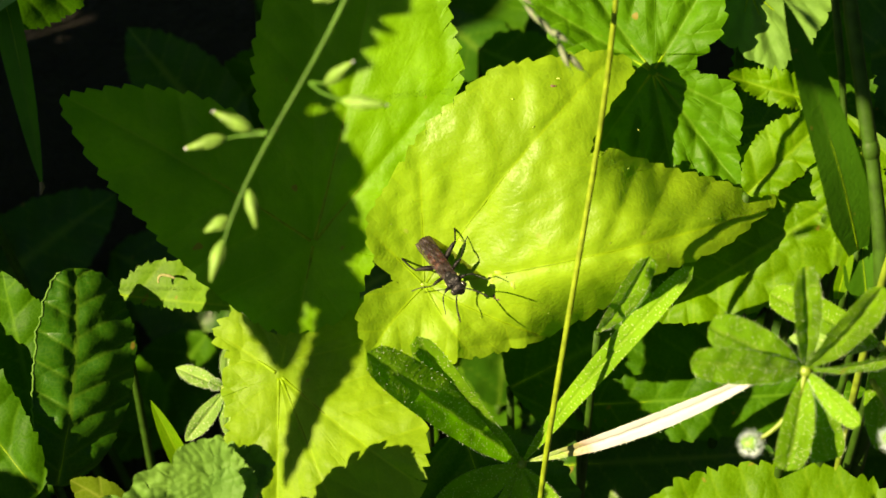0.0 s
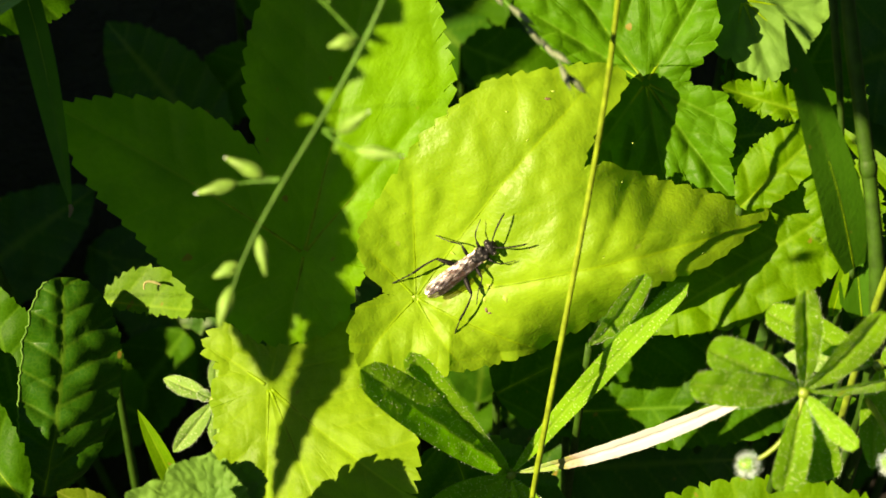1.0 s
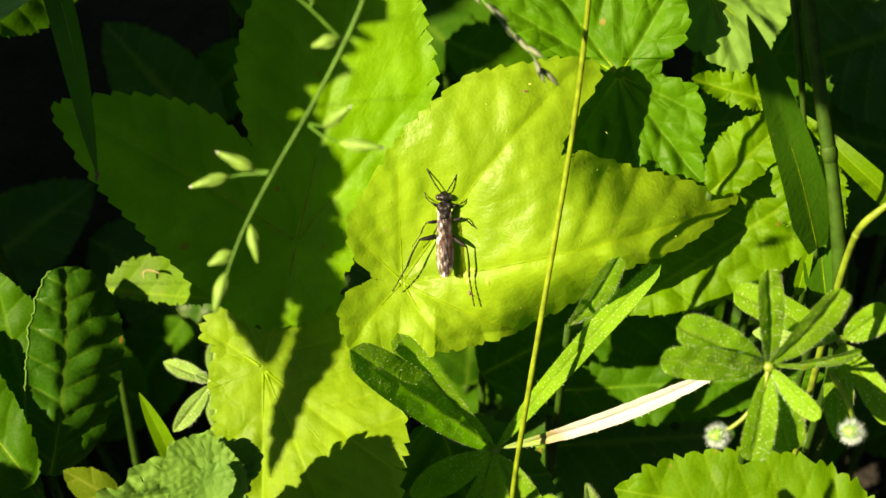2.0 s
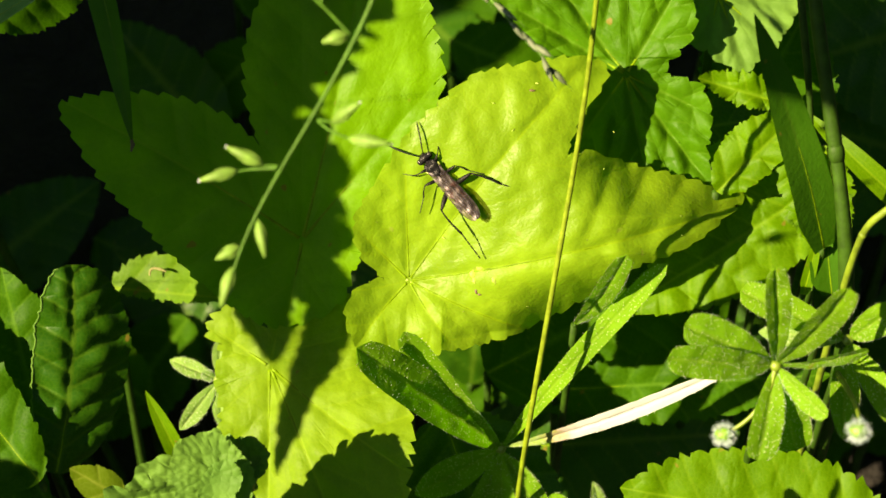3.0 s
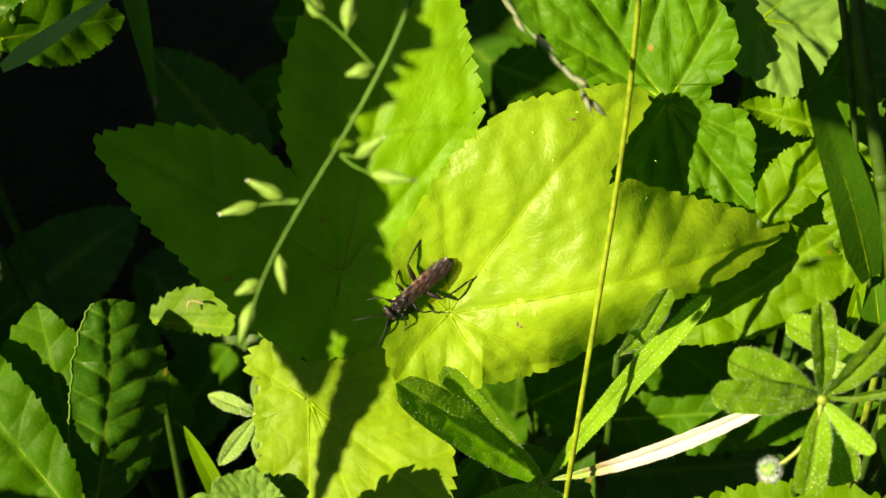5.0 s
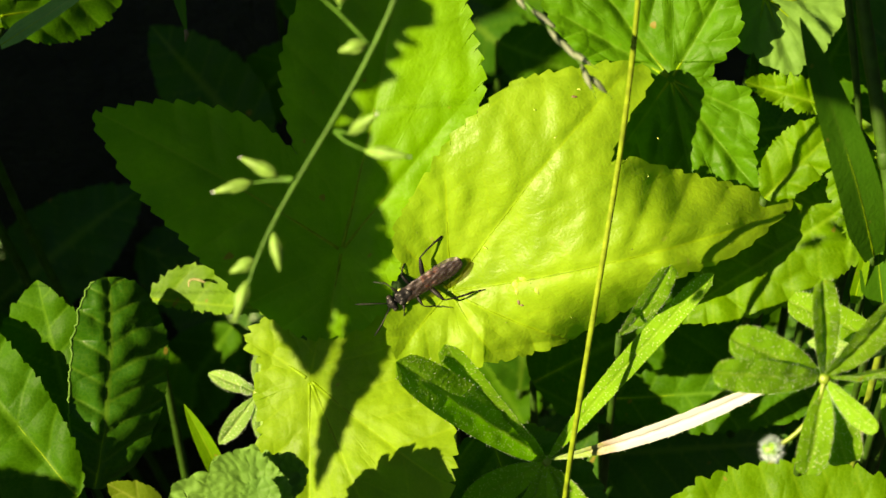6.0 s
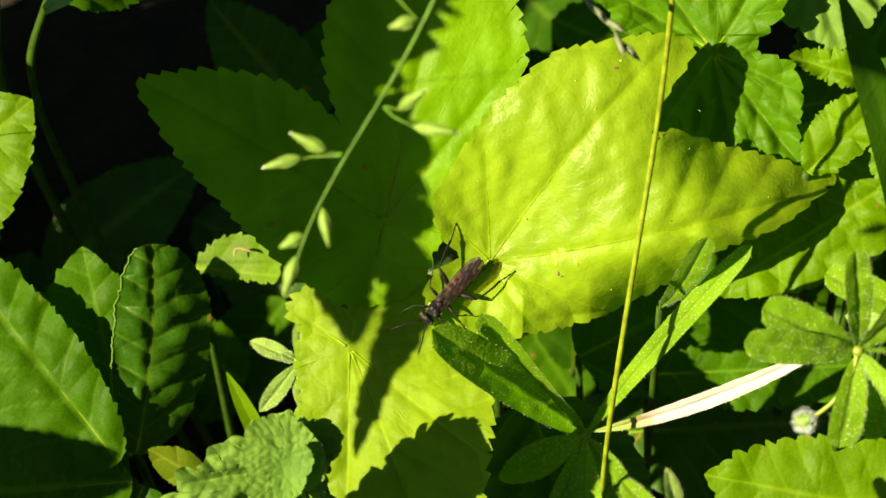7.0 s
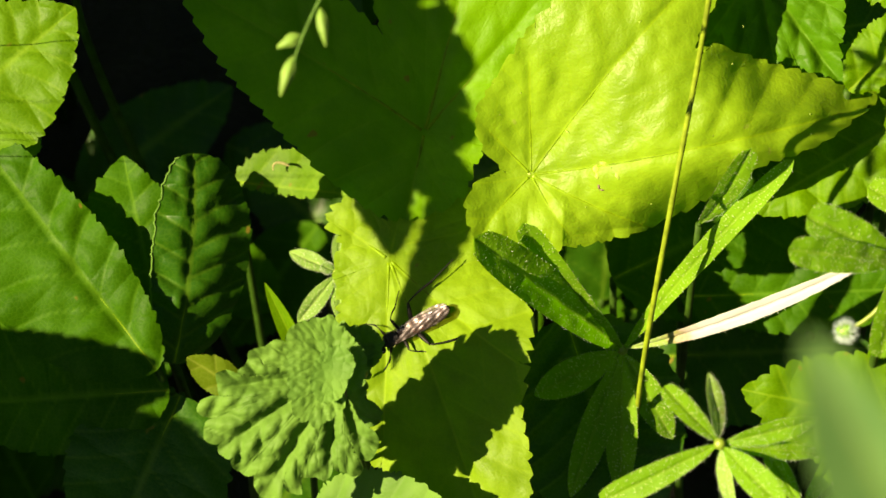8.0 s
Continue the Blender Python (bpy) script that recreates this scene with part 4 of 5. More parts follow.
stem_thing("grass_plant", [foot(48, -20), (50.0, -17.0, 8.0), (46.1, 7.1, 14.0), (42.7, 21.5, 20.0), (40.4, 34.6, 26.0)], (0.9, 0.95, 0.85, 0.8, 0.7), "thick dark green stem standing in shade", STEM, "stem", (0.55,))
stem_thing("grass_plant", [(45.0, -13.3, 2.0), (44.4, 2.7, 6.0), (42.8, 15.5, 14.0), (40.1, 31.5, 20.0)], (0.14, 0.17, 0.4, 0.5), "thin green stalk beside a dark stem", STEM, "grass")
stem_thing("grass_plant", [foot(52, -12), (47.0, -0.9, 20.0), (50.7, 2.5, 24.0)], (0.5, 0.45, 0.4), "bent green stalk with a swollen joint", STALK, "grass", (0.62,))
grass_blade("grass_plant", [(45.1, -2.5, 10.0), (42.5, 5.2, 16.0), (38.8, 14.5, 20.0), (34.8, 23.2, 26.0)], 2.8, "broad dark green blade with a blunt tip", root=foot(44, -8), roll=20, fold=0.1)
grass_blade("grass_plant", [(58.9, 1.4, -6.0), (51.7, 7.6, -4.0), (45.1, 14.2, -6.0)], 1.6, "pale grass blade lying flat in the sun", FRESH)
grass_blade("grass_plant", [(46.7, -7.9, 6.0), (45.7, -1.9, 8.0), (47.4, 2.7, 10.0)], 2.4, "short dark blade at the foot of a stem", root=foot(46, -16))
grass_blade("grass_plant", [(43.4, -7.9, 6.0), (44.1, -3.9, 8.0), (44.7, 0.1, 10.0)], 0.8, "narrow bright blade behind the bedstraw", FRESH, root=foot(42, -16))
grass_blade("grass_plant", [(18.0, -24.3, 194.0), (15.3, -19.3, 199.0), (12.5, -14.5, 204.0)], 2.3, "grey-green blade close to the viewer, its tip pale", GLAUCOUS, roll=-12, root=foot(*(18.0, -24.3, 194.0)))
grass_blade("grass_plant", [(-31.5, -31.8, -22.0), (-33.8, -26.3, -19.0), (-36.3, -21.0, -17.0)], 1.3, "short green blade between the rosette and the shoot", FRESH, root=foot(-36, -32))
# the paler material stands in for sun that does not reach this blade
grass_blade("grass_plant", [(-53.7, 21.6, 10.0), (-46.9, 25.6, 12.0), (-39.2, 30.3, 14.0)], 1.2, "narrow blade crossing a leaf, sunlight put into its pale green", GLAUCOUS, roll=-20)
SWAY = grass_blade("grass_plant", [(-41.6, 39.5, 8.0), (-38.5, 30.2, 9.0), (-36.3, 20.9, 10.0), (-34.6, 11.1, 9.0)], 2.0, "hanging grass blade with a dry brown tip", roll=25)
part("dry_tip", tube("dry_tip", np.asarray([(-34.8, 11.7, 9.0), (-34.6, 11.2, 9.0), (-34.8, 10.3, 9.0)]) - np.asarray((-41.6, 39.5, 8.0)), (0.2, 0.28, 0.1), 6), LITTER, SWAY, "withered brown tip")
stem_thing("elder_shoot", [foot(-50, 12), (-68.7, 12.8, -30.0), (-65.3, 32.5, -14.0)], (0.8, 0.65, 0.6), "upright green stalk in a dark gap", STEM, "stem")
stem_thing("elder_shoot", [foot(-46, 12), (-66.1, 14.3, -30.0), (-60.9, 24.0, -22.0), (-56.8, 29.7, -14.0)], (0.7, 0.6, 0.55, 0.5), "slanting green stalk in a dark gap", STEM, "stem")
# darker green and a tilt off the sun replace the shade on this leaflet
leaflet("ground_elder_leaflet", (-58.3, 26.9, -13.0), (-44.4, 30.7, -24.0), 4.0, 4.5, LEAF, "half-shaded leaflet on a slanting stalk", None, GE, seed=61)
leaflet("ground_elder_leaflet", (-58.3, 27.3, -18.0), (-62.5, 29.2, -16.0), 2.0, 2.0, FRESH, "small sunlit leaflet on a slanting stalk", None, GE, seed=62)


# ---- the nodding panicle ----
PIV = (-11.2, 10.6, 60.0)


def panicle():
    e = at_bank("grass_panicle", PIV, "nodding grass panicle with pale green spikelets", "grass")
    o = np.asarray(PIV, float)

    def spike(a, b, r, pale, thin=0.13):
        """A spikelet from a to b on the stem: husks that overlap, and a pale tip."""
        a, b, r = np.asarray(a) - o, np.asarray(b) - o, r * 0.8
        s = np.linspace(0, 1, 9)
        sp = part("spikelet", tube("spikelet", bow(a, b, (0, 0, 0.2), 9), r * np.sin(np.clip(s, 0.05, 0.97) * 3.1) ** 0.7 + 0.03, 8), HUSK, e)
        d, n = b - a, np.cross(b - a, (0, 0, 1.0))
        n /= np.linalg.norm(n)
        for k in (-1, 1):
            part("husk", tube("husk", bow(a + 0.05 * d + k * n * r * 0.4, a + 0.8 * d + k * n * r * 0.3, k * n * r * 0.5 + np.array((0, 0, 0.15)), 7), r * 0.5 * np.sin(np.linspace(0.2, 3.0, 7)) + 0.03, 6), HUSK, sp)
        if pale:
            part("tip", tube("tip", [a + 0.35 * d, a + 0.55 * d, a + 0.8 * d, a + 1.06 * d], (r * 0.95, r * 1.06, r * 0.8, 0.06), 8), HUSK_TIP, sp, "whitish papery tip")

    def stemlet(pts, r0, r1, name="branch"):
        p = np.asarray(pts, float) - o
        k = np.linspace(0, len(p) - 1, 24)
        q = np.stack([np.interp(k, np.arange(len(p)), p[:, i]) for i in range(3)], 1)
        for _ in range(12):
            q[1:-1] = 0.5 * q[1:-1] + 0.25 * (q[2:] + q[:-2])
        part(name, tube(name, q, np.linspace(r0, r1, 24), 8), PANICLE, e)

    stemlet([(-1.3, 40.6, 66.0), (-2.6, 29.8, 64.0), (-5.0, 22.0, 62.0), (-7.8, 17.9, 60.0), (-11.3, 10.6, 60.0), (-15.4, 5.6, 60.0), (-18.6, -0.5, 59.0), (-19.8, -3.5, 58.0), (-20.2, -5.4, 58.0)], 0.27, 0.11, "axis")
    stemlet([(-8.2, 18.0, 60.0), (-11.0, 21.0, 61.0), (-14.1, 23.6, 62.0), (-16.8, 26.8, 62.0)], 0.2, 0.12)
    stemlet([(-8.3, 18.1, 60.0), (-9.4, 17.6, 60.0)], 0.16, 0.12)
    stemlet([(-11.0, 21.1, 61.0), (-10.5, 22.2, 61.0)], 0.14, 0.1)
    stemlet([(-15.4, 5.6, 60.0), (-16.9, 5.7, 60.0)], 0.16, 0.12)
    stemlet([(-15.5, 5.4, 60.0), (-18.1, 5.4, 59.0), (-19.7, 5.1, 59.0)], 0.15, 0.1)
    stemlet([(-11.5, 9.9, 60.0), (-10.4, 8.9, 61.0), (-8.2, 7.9, 63.0)], 0.16, 0.1)
    stemlet([(-11.4, 10.0, 60.0), (-9.8, 9.6, 62.0)], 0.14, 0.1)
    spike((-16.8, 5.8, 60.0), (-20.2, 7.5, 60.0), 0.62, True)
    spike((-19.3, 5.3, 59.0), (-22.9, 4.4, 59.0), 0.55, True)
    spike((-17.4, 0.5, 59.0), (-16.8, -3.1, 59.0), 0.52, False)
    spike((-19.2, -2.0, 58.0), (-21.6, -3.2, 58.0), 0.6, False)
    spike((-20.0, -4.0, 58.0), (-21.2, -7.8, 58.0), 0.6, False)
    spike((-8.4, 18.1, 60.0), (-11.0, 17.4, 60.0), 0.65, False)
    spike((-10.9, 21.7, 61.0), (-10.3, 25.3, 61.0), 0.7, False)
    spike((-13.1, 22.7, 61.0), (-14.7, 24.9, 61.0), 0.7, False)
    spike((-8.5, 8.0, 63.0), (-4.5, 7.4, 64.0), 0.55, True)
    spike((-10.0, 9.6, 62.0), (-7.4, 11.3, 64.0), 0.55, True)
    return e


NOD = panicle()

# a second, finer panicle up the slope
def fine_panicle():
    pts = [(-2.5, 36.0, 28.0), (1.0, 31.6, 30.0), (3.9, 25.8, 34.0), (7.5, 21.7, 36.0), (10.4, 18.6, 38.0), (12.1, 16.1, 38.0)]
    e = stem_thing("grass_panicle", pts, (0.16, 0.16, 0.18, 0.2, 0.16, 0.08), "slender grey-green panicle branch with purplish spikelets", PANICLE, "grass")
    o, r = np.asarray(pts[0]), np.random.RandomState(61)
    for k in np.linspace(1.2, 4.9, 9):
        i = int(k)
        p = np.asarray(pts[i]) * (1 - k + i) + np.asarray(pts[i + 1]) * (k - i) - o
        d = np.asarray(pts[i + 1], float) - np.asarray(pts[i])
        d = d / np.linalg.norm(d) + np.array((r.uniform(-0.35, 0.35), r.uniform(-0.3, 0.3), r.uniform(-0.1, 0.3)))
        ln = r.uniform(2.0, 3.0)
        sp = part("spikelet", tube("spikelet", bow(p, p + d * ln, (0, 0, 0.1), 9), 0.34 * np.sin(np.linspace(0.15, 3.0, 9)) + 0.03, 8), HUSK_DARK, e)
        part("awn", tube("awn", bow(p + d * ln * 0.8, p + d * ln * 1.4, (0.1, 0, 0), 5), (0.06, 0.05, 0.04, 0.03, 0.01), 5), PANICLE, sp)


fine_panicle()

# ---- the sawfly ----
def sawfly():
    e = new("sawfly")
    e.empty_display_size = 0.003
    tagged(e, "black sawfly with smoky wings folded over a rusty abdomen", "insect")

    def blob(name, at, size, mat, parent, label="", n=20, m=12, bend=None):
        a, b = np.meshgrid(np.linspace(0, 2 * np.pi, n, endpoint=False), np.linspace(-1.55, 1.55, m), indexing="ij")
        p = np.stack([np.sin(b), np.cos(a) * np.cos(b), np.sin(a) * np.cos(b)], -1) * size
        if bend is not None:
            p = bend(p)
        return part(name, grid_mesh(name, p + np.asarray(at), wrap=True), mat, parent, label)

    head = blob("head", (4.1, 0, 1.15), (0.52, 1.02, 0.72), BLACK, e, n=28, m=18, bend=lambda p: p - np.stack([0.22 * p[..., 1] ** 2, 0 * p[..., 0], 0 * p[..., 0]], -1))
    for s in (-1, 1):
        blob("eye", (4.05, s * 0.76, 1.2), (0.34, 0.32, 0.46), EYE, head)
    for y in (-0.16, 0.0, 0.16):
        blob("ocellus", (3.98 + 0.1 * (y == 0), y, 1.86), (0.07, 0.07, 0.05), EYE, head, n=8, m=6)
    blob("mouth", (4.52, 0, 0.85), (0.2, 0.4, 0.3), LEG, head)
    blob("neck", (3.5, 0, 1.0), (0.3, 0.45, 0.4), BLACK, e)
    th = blob("thorax", (2.45, 0, 1.0), (1.15, 0.98, 0.8), BLACK, e, n=36, m=28, bend=lambda p: p + np.stack([0 * p[..., 0], 0 * p[..., 0], (0.09 * np.sin(p[..., 0] * 5) - 0.12 * np.exp(-((p[..., 1] / 0.12) ** 2))) * (p[..., 2] > 0)], -1))
    blob("shield", (1.75, 0, 1.58), (0.36, 0.42, 0.2), BLACK, th)
    for s in (-1, 1):
        blob("shoulder", (2.95, s * 0.55, 1.52), (0.42, 0.3, 0.2), BLACK, th)
        blob("wing_root", (2.5, s * 0.88, 1.25), (0.26, 0.16, 0.18), PALE_SPOT, th, "pale yellow-green wing root")
    for i in range(8):
        x = 1.0 - i * 0.86
        r = (0.8, 0.86, 0.9, 0.9, 0.86, 0.78, 0.64, 0.4)[i]
        rusty = 2 <= i <= 4
        blob("abdomen_ring", (x, 0, 0.9), (0.64, r, r * 0.6), RUST if rusty else BLACK, e, "rusty red abdomen ring" if rusty else "")
    # folded wings, one over the other, with thickened veins
    for s in (-1, 1):
        n, m = 60, 25
        t, q = np.linspace(0, 1, n), np.linspace(-1, 1, m)
        x = 2.6 - 8.2 * t
        half = (0.28 + 0.52 * np.sin(np.clip(t * 1.5, 0, 1.57))) * np.where(t > 0.72, np.clip(1 - (np.clip(t - 0.72, 0, 1) / 0.28) ** 2.2, 0, 1) ** 0.55, 1)
        y = s * (0.52 - 0.26 * t)[:, None] + half[:, None] * q
        z = 1.5 + 0.30 * t[:, None] - 0.13 * (y**2) + 0.08 * (s > 0) + 0.035 * rough2(x[:, None] + 0 * q, y * 2.2, 8 + s, 1.6)
        v = np.zeros((n, m))
        for k in (-0.95, -0.55, -0.1, 0.35, 0.95):
            v = np.maximum(v, np.exp(-(((q[None] - k - 0.25 * (t[:, None] - 0.5) * (abs(k) < 0.9)) / 0.06) ** 2)))
        for k, w, c in ((0.3, 0.10, -0.3), (0.42, -0.06, 0.2), (0.55, 0.09, -0.6), (0.66, -0.05, 0.5), (0.78, 0.07, -0.2)):
            v = np.maximum(v, np.exp(-(((t[:, None] - k - w * q[None]) / 0.010) ** 2)) * (q[None] * np.sign(c) > -abs(c)))
        part("wing", grid_mesh("wing", np.stack([x[:, None] + 0 * q, y, z], -1), v), WING, e, "smoky brown shining wing")
    for s in (-1, 1):
        p = [(4.5, s * 0.22, 1.45), (4.9, s * 0.5, 1.75), (5.9, s * 1.15, 1.85), (7.0, s * 1.75, 1.6), (7.9, s * 2.2, 1.1)]
        k = np.linspace(0, 4, 28)
        line = np.stack([np.interp(k, range(5), [a[i] for a in p]) for i in range(3)], 1)
        for _ in range(3):
            line[1:-1] = 0.5 * line[1:-1] + 0.25 * (line[2:] + line[:-2])
        part("antenna", tube("antenna", line, 0.088 * (1 + 0.14 * np.cos(np.arange(28) * 2.09)) * np.concatenate([[1.5, 1.3], np.linspace(0.8, 1.15, 22), [1.1, 1.0, 0.8, 0.5]]), 8), LEG, e)
    legs = []
    spec = [((2.8, 0.6, 0.8), (3.25, 1.6, 1.2), (3.8, 2.4, 0.7), (4.8, 3.0, 0.12), 0.13),
            ((1.1, 0.7, 0.8), (1.25, 2.2, 1.3), (0.1, 3.1, 0.8), (-1.3, 4.5, 0.12), 0.145),
            ((-0.7, 0.7, 0.8), (-1.5, 2.9, 1.6), (-5.0, 3.8, 0.9), (-8.5, 5.0, 0.12), 0.21)]
    for i, (hip, knee, ankle, toe, r) in enumerate(spec):
        for s in (-1, 1):
            h, kn, an, to = (np.array((p[0], s * p[1], p[2])) for p in (hip, knee, ankle, toe))
            g = new("leg")
            g.empty_display_size = 0.001
            g.parent = e
            g.location = Vector(h) / 1000
            part("femur", tube("femur", bow((0, 0, 0), kn - h, (0, 0, 0.15), 10), r * np.array([0.8, 1.15, 1.4, 1.5, 1.5, 1.4, 1.25, 1.1, 0.85, 0.6]), 9), LEG, g)
            part("tibia", tube("tibia", bow(kn - h, an - h, (0, s * 0.12, 0.06), 10), r * np.linspace(0.42, 0.72, 10), 8), LEG, g)
            spur = an - h + 0.03 * (kn - an)
            part("spur", tube("spur", [spur, spur + (to - an) * 0.07 + [0, s * 0.18, -0.1]], (r * 0.2, 0.01), 5), LEG, g)
            part("tarsus", tube("tarsus", bow(an - h, to - h, (0, 0, 0.1), 21), r * (0.4 + 0.13 * np.cos(np.arange(21) * 1.57)) * np.linspace(1, 0.9, 21), 7), SHANK if i < 2 else LEG, g)
            end = to - h
            part("claw", tube("claw", [end, end + [0.14 * np.sign(to[0] - an[0]), s * 0.1, -0.02]], (r * 0.5, 0.02), 5), LEG, g)
            legs.append((g, i, s))
    return e, legs


FLY, LEGS = sawfly()

# ---- leaves and stems deep in the thicket ----
def thicket():
    r = np.random.RandomState(15)
    for i in range(120):
        u, v, w = r.uniform(-85, 85), r.uniform(-60, 75), r.uniform(-125, -92)
        if BANK.to_3x3().row[2].dot(Vector((u, v, w))) / 1000 + 0.135 < 0.012  or w > -84 or (u < -35 and v > -2):
            continue
        a, ln = r.uniform(0, 6.28), r.uniform(18, 32)
        tip = (u + ln * math.cos(a), v + ln * math.sin(a), w + r.uniform(-8, 8))
        # every second leaf has shade put into its darker green
        leaflet("undergrowth_leaf", (u, v, w), tip, ln * 0.27, ln * 0.27, (LEAF, DIMMED)[i % 2], "green leaf low in the shade of the thicket", foot(u, v, w), "undergrowth leaves",
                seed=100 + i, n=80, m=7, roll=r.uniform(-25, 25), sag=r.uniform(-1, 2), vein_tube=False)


thicket()


def shade_belt():
    """Low dense leaves added beyond the clearing, sunward, to keep gaps between the leaves dark."""
    r = np.random.RandomState(33)
    for i in range(150):
        u, v, w = r.uniform(-275, -84), r.uniform(-75, 95), r.uniform(-62, -24)
        a, ln = r.uniform(0, 6.28), r.uniform(26, 38)
        tip = (min(u + ln * math.cos(a), -76), v + ln * math.sin(a), w + r.uniform(-6, 6))
        leaflet("undergrowth_leaf", (u, v, w), tip, ln * 0.36, ln * 0.36, (LEAF, DIMMED)[i % 2], "low leaf added beyond the clearing to keep the gaps dark", foot(u, v, w), "undergrowth leaves",
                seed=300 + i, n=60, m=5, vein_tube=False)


shade_belt()


def surroundings():
    """Unseen meadow plants added to screen the sky, lower towards the sun: thousands of small leaves as one stuff."""
    r = np.random.RandomState(44)
    v, f = [], []
    toward = math.atan2(-sun_way.y, -sun_way.x)
    while len(f) < 26000:
        a, d = r.uniform(0, 6.283), r.uniform(0.45, 1.1)
        away = abs((a - toward + math.pi) % 6.283 - math.pi)
        top = (d - 0.1) * (0.45 if away < 0.7 else 2.2)
        z = top * r.rand() ** 0.7
        c = Vector((d * math.cos(a), d * math.sin(a), z))
        x = Vector(r.normal(size=3)).normalized()
        y = x.cross(Vector(r.normal(size=3))).normalized()
        ln, wd = r.uniform(0.03, 0.06), r.uniform(0.011, 0.02)
        k = len(v)
        up = x.cross(y) * 0.005
        v += [tuple(c - x * ln), tuple(c - y * wd + up), tuple(c + x * ln), tuple(c + y * wd + up)]
        f += [(k, k + 1, k + 2), (k, k + 2, k + 3)]
    me = bpy.data.meshes.new("meadow")
    me.from_pydata(v, [], f)
    me.materials.append(LEAF)
    tagged(new("meadow", me), "unseen meadow plants added all round the clearing to screen the sky", "plants", kind="stuff")


surroundings()


# ---- tall unseen leaves added beside the clearing to shade the left side ----
def toward_sun(p, far):
    return tuple(Vector(p) - SUNWAY * far)


# an unseen leaf set along the sun's ray, only for its shadow
def shade_leaf(tip, base, left, right, far, label, seed, **kw):
    b = toward_sun(base, far)
    leaflet("tall_elder_leaf", b, toward_sun(tip, far), left, right, LEAF, label, foot(b[0] - 40, b[1] + 90, b[2]), "tall leaves beside the clearing", seed=seed, stalk_r=0.05, **kw)


shade_leaf((-10.0, 6.6, -8.0), (-47.4, 7.7, -8.0), 11, 11, 95, "tall ground elder leaf standing between the sun and the clearing", 71, deep=3.2, pitch=4.6)
shade_leaf((-6.4, 32.9, -4.0), (-40.5, 16.7, -8.0), 10, 11, 100, "tall ground elder leaf with coarse teeth", 72, deep=3.2, pitch=4.6)
shade_leaf((-8.6, -2.0, -10.0), (-37.2, 1.5, -10.0), 8, 8, 90, "unseen leaf added to keep the shaded plants dark", 73, deep=1.5, pitch=3.5)
shade_leaf((-22.6, 20.9, -20.0), (-47.1, 18.1, -20.0), 9, 9, 110, "broad unseen leaf added to shade the dark gap", 74)
shade_leaf((-45.6, -31.1, -15.0), (-79.9, -30.7, -15.0), 3, 12, 85, "unseen leaf added to shade the rosette", 76)
shade_leaf((-38.3, -47.5, -12.0), (-78.7, -48.8, -12.0), 12, 14, 88, "unseen leaf added to shade the rosette's foot", 77)

shade_leaf((-56.1, 8.5, -30.0), (-76.2, 7.6, -30.0), 13, 9, 60, "unseen leaf added to shade the gap beside the serrated leaf", 78)
shade_leaf((-15.6, 34.9, -10.0), (-47.7, 33.5, -10.0), 12, 12, 105, "unseen leaf added to shade the clearing's upper corner", 79)
shade_leaf((-18.2, -31.0, -9.0), (-11.4, -5.6, -9.0), 2.0, 3.0, 85, "narrow unseen leaf added to cast a narrow shadow", 81)
shade_leaf((-19.6, -17.2, -9.0), (-28.5, -2.4, -9.0), 7.5, 1.6, 88, "unseen leaf added to darken the shaded lobe", 82)

shade_leaf((0.0, 31.0, 63.0), (-9.0, 27.0, 63.0), 6.0, 5.0, 70, "unseen leaf added to shade the nodding panicle", 84)
shade_leaf((56.0, 12.0, 15.0), (31.0, 34.0, 15.0), 9.0, 8.0, 165, "unseen leaf added to shade the stems", 86)
shade_leaf((-9.3, -9.8, -9.0), (-21.5, -3.0, -9.0), 3.6, 3.0, 92, "unseen leaf added to shade the hollow between two leaves", 85)


def gap_shade_leaves():
    """Unseen tall leaves added further out towards the sun to shade the thicket's gap."""
    r = np.random.RandomState(21)
    for i in range(34):
        aim = (r.uniform(-84, -52), r.uniform(-2, 66), -62)
        b = Vector(toward_sun(aim, r.uniform(145, 175)))
        a, ln = r.uniform(0, 6.28), r.uniform(24, 32)
        d = Vector((math.cos(a), math.sin(a), r.uniform(-0.2, 0.2))) * ln
        leaflet("tall_elder_leaf", b - d / 2, b + d / 2, ln * 0.36, ln * 0.36, LEAF, "unseen leaf added to shade the thicket's gap", foot(*(b - d / 2)), "tall leaves beside the clearing",
                seed=500 + i, n=60, m=5, vein_tube=False)


gap_shade_leaves()

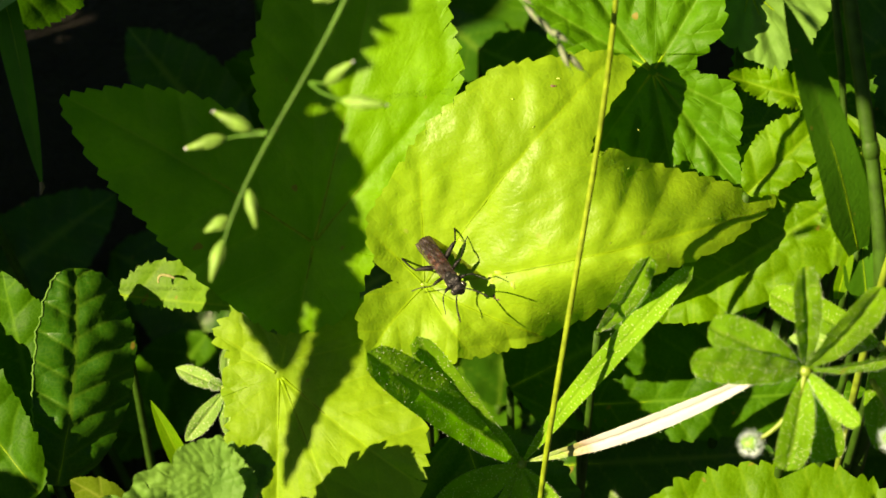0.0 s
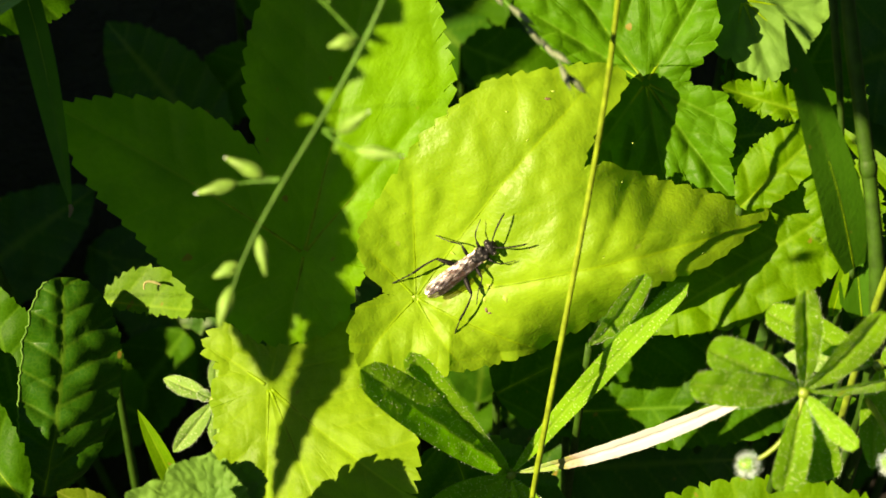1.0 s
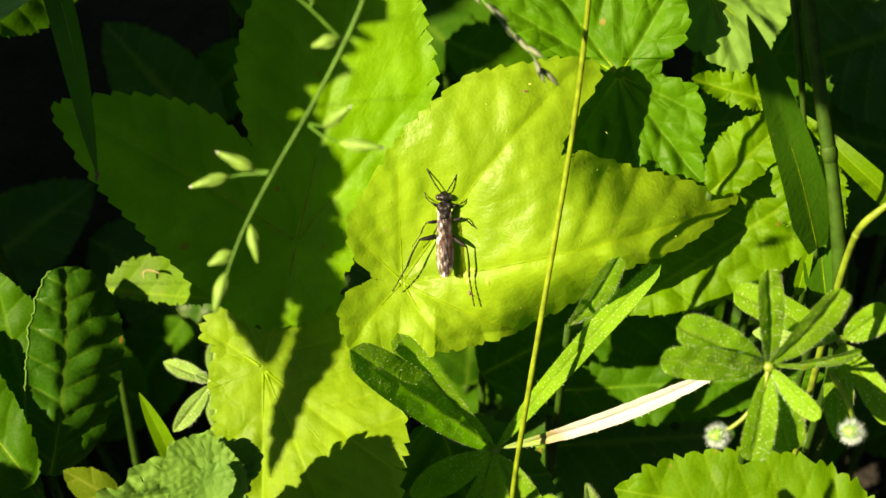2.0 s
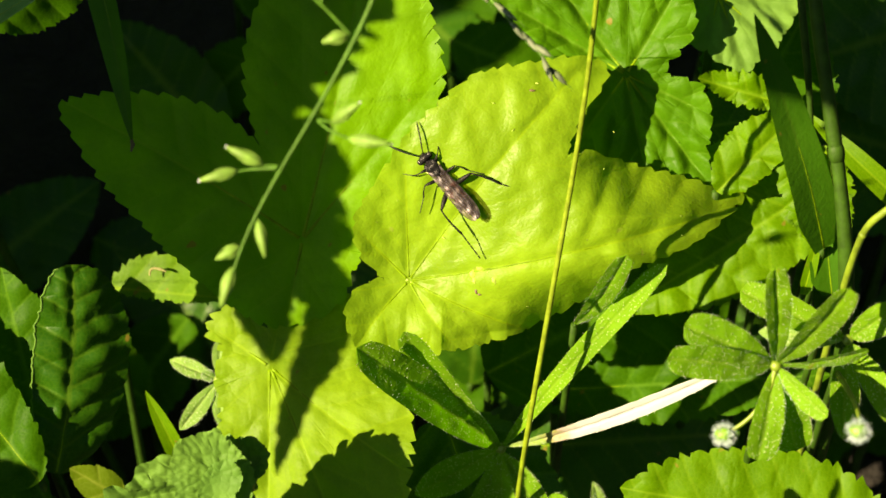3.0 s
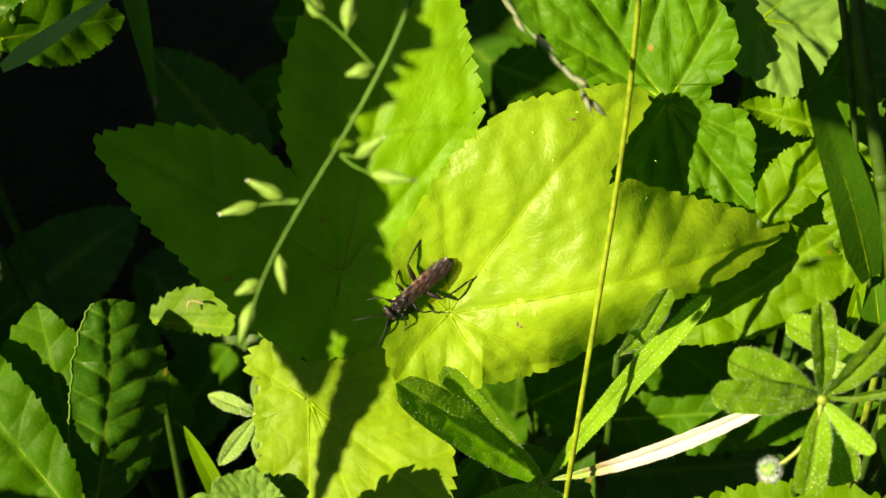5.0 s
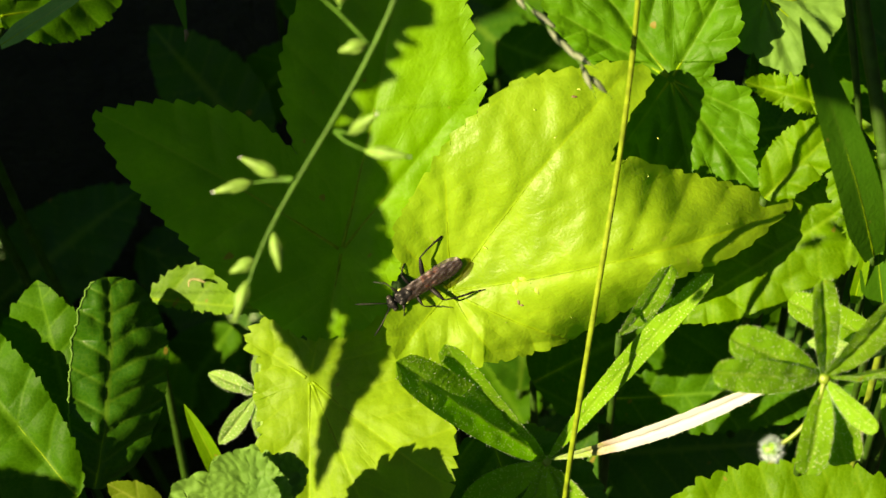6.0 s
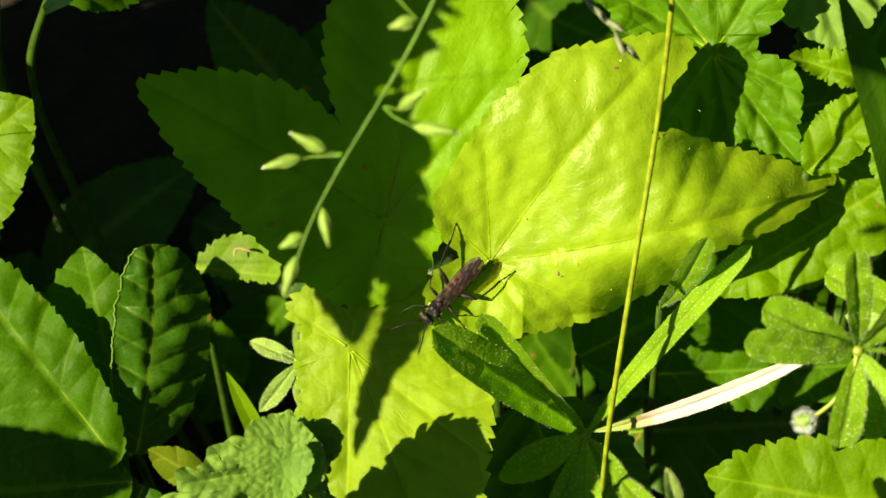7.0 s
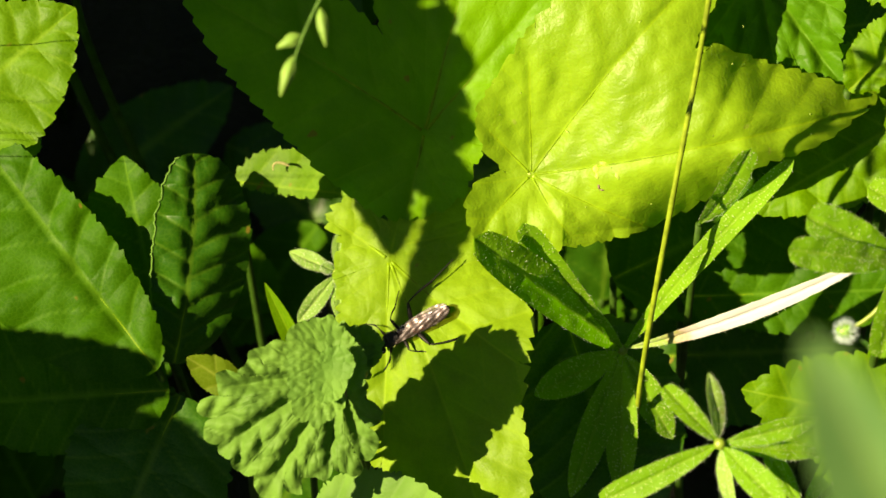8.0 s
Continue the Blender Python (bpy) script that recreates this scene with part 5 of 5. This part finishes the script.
# ---- what moves ----
# seconds, place on the slope, heading, how far the head is raised
FLY_WAY = [
    (0, -0.3, -5.1, -52, 38),
    (0.3, 1.4, -4.4, -29, 40),
    (0.5, 0.6, -5.0, -16, 38),
    (0.8, 0.9, -4.2, 22, 30),
    (1, 2.9, -2.9, 38, 22),
    (1.2, 1.8, -2.1, 74, 4),
    (1.5, 2.1, -0.4, 88, 2),
    (1.7, 2.1, -0.5, 90, 2),
    (2.8, 3.0, 3.3, 97, 2),
    (3, 1.7, 5.1, 132, -3),
    (3.2, 0.5, 5.2, 159, -5),
    (3.5, -2.5, 5.1, 179, -6),
    (3.7, -3.2, 2.9, 208, -5),
    (4, -4.5, 1.1, 216, -4),
    (4.2, -5.2, -0.9, 230, 0),
    (4.5, -5.6, -3.6, 224, 0),
    (4.7, -7.3, -3.8, 224, 0),
    (5.8, -6.4, -5.2, 210, 0),
    (6, -6.5, -5.9, 212, 0),
    (6.5, -5.8, -7.3, 239, 28),
    (7, -7.9, -10.7, 228, 6),
    (7.2, -7.9, -12.8, 236, 0),
    (7.5, -10.1, -17.0, 241, 8),
    (7.8, -13.2, -22.8, 225, 0),
    (8, -17.1, -25.9, 211, 0),
]
NOD_WAY = [
    (0, -0.4, 1.4, 2.3),
    (0.5, 0.4, -0.0, 1.7),
    (1, 0.5, -0.4, 1.3),
    (1.5, 0.3, -0.6, 1.8),
    (3, 0.3, -0.3, 1.2),
    (3.5, 0.0, 0.0, 0.0),
    (4, 0.3, -0.1, 1.4),
    (4.5, -0.2, -0.1, -0.1),
    (6, -1.1, -0.1, 0.4),
    (6.5, 0.4, -1.5, 3.0),
    (7, 1.0, -1.4, 0.7),
    (7.5, -5.7, 7.2, 0.7),
    (8, -4.4, 7.3, 0.7),
]


def motions():
    from mathutils.bvhtree import BVHTree
    bpy.context.view_layer.update()
    trees = []
    for leaf in (MAIN, LOW, DARK):
        blade = leaf.children[0]
        m = BANK.inverted() @ blade.matrix_world
        trees.append(BVHTree.FromPolygons([m @ v.co for v in blade.data.vertices], [tuple(p.vertices) for p in blade.data.polygons]))

    def height(u, v):
        best = None
        for tree in trees:
            hit = tree.ray_cast(Vector((u, v, 60)) / 1000, Vector((0, 0, -1)))[0]
            if hit is not None and (best is None or hit.z * 1000 > best):
                best = hit.z * 1000
        return best

    last, rows = 0.0, []
    for t, u, v, turn, raised in FLY_WAY:
        a = radians(turn)
        along, across = Vector((math.cos(a), math.sin(a), 0)), Vector((-math.sin(a), math.cos(a), 0))
        f, b, l, r = (height(u + d.x, v + d.y) for d in (along * 3, -along * 3, across * 2, -across * 2))
        known = [h for h in (f, b, l, r) if h is not None] or [last]
        mid = sum(known) / len(known)
        f, b, l, r = (mid if h is None else h for h in (f, b, l, r))
        mid = last = max(mid, (f + b) / 2)
        slope = max(-0.16, min(0.16, 0.05 * (f - b)))
        pitch = math.tan(radians(raised)) + (slope if abs(raised) < 10 else 0.0)
        x = Vector((along.x, along.y, pitch)).normalized()
        y = Vector((across.x * 4, across.y * 4, max(-0.7, min(0.7, 0.35 * (l - r))))).normalized()
        z = x.cross(y).normalized()
        y = z.cross(x)
        lift = mid + 0.05 + 2.2 * max(0.0, pitch - max(slope, 0.0))
        m = Matrix(((x.x, y.x, z.x, u / 1000), (x.y, y.y, z.y, v / 1000), (x.z, y.z, z.z, lift / 1000), (0, 0, 0, 1)))
        rows.append((t, BANK @ m))
    walk(FLY, rows)
    for g, i, s in LEGS:
        home = g.location.copy()
        lrows = []
        for k in range(0, 81, 2):
            t = k / 10
            go = 0.4 if 4.4 < t < 6.1 else 1.0
            swing = 13 * go * math.sin(6.28 * t * 1.55 + (3.14 if (i + (s > 0)) % 2 else 0) + 0.3 * i)
            lift = 4 * go * max(0, math.cos(6.28 * t * 1.55 + (3.14 if (i + (s > 0)) % 2 else 0)))
            lrows.append((t, Matrix.Translation(home) @ pose(0, 0, 0, s * lift, 0, s * swing)))
        walk(g, lrows)
    piv = Vector(PIV) / 1000
    walk(NOD, [(t, BANK @ Matrix.Translation(piv + Vector((a, b, 0)) / 1000) @ pose(0, 0, 0, 0, 0, g)) for t, a, b, g in NOD_WAY])
    at = SWAY.matrix_world.copy()
    walk(SWAY, [(t, BANK @ Matrix.Translation(Vector((a, b, 0)) / 1000) @ BANK.inverted() @ at) for t, a, b in
                (
                    (0, -10.5, -7.5),
                    (0.5, -8.3, -9.4),
                    (1, -6.2, -8.5),
                    (1.5, -5.1, -6.9),
                    (3, -0.3, -2.1),
                    (3.5, 0.0, 0.0),
                    (4.5, -1.7, 4.4),
                    (6, 2.0, 11.7),
                    (6.2, 5.0, 13.2),
                    (6.5, 2.5, 17.7),
                    (7, 3.6, 19.6),
                    (8, 6.4, 20.6),
                )])


motions()
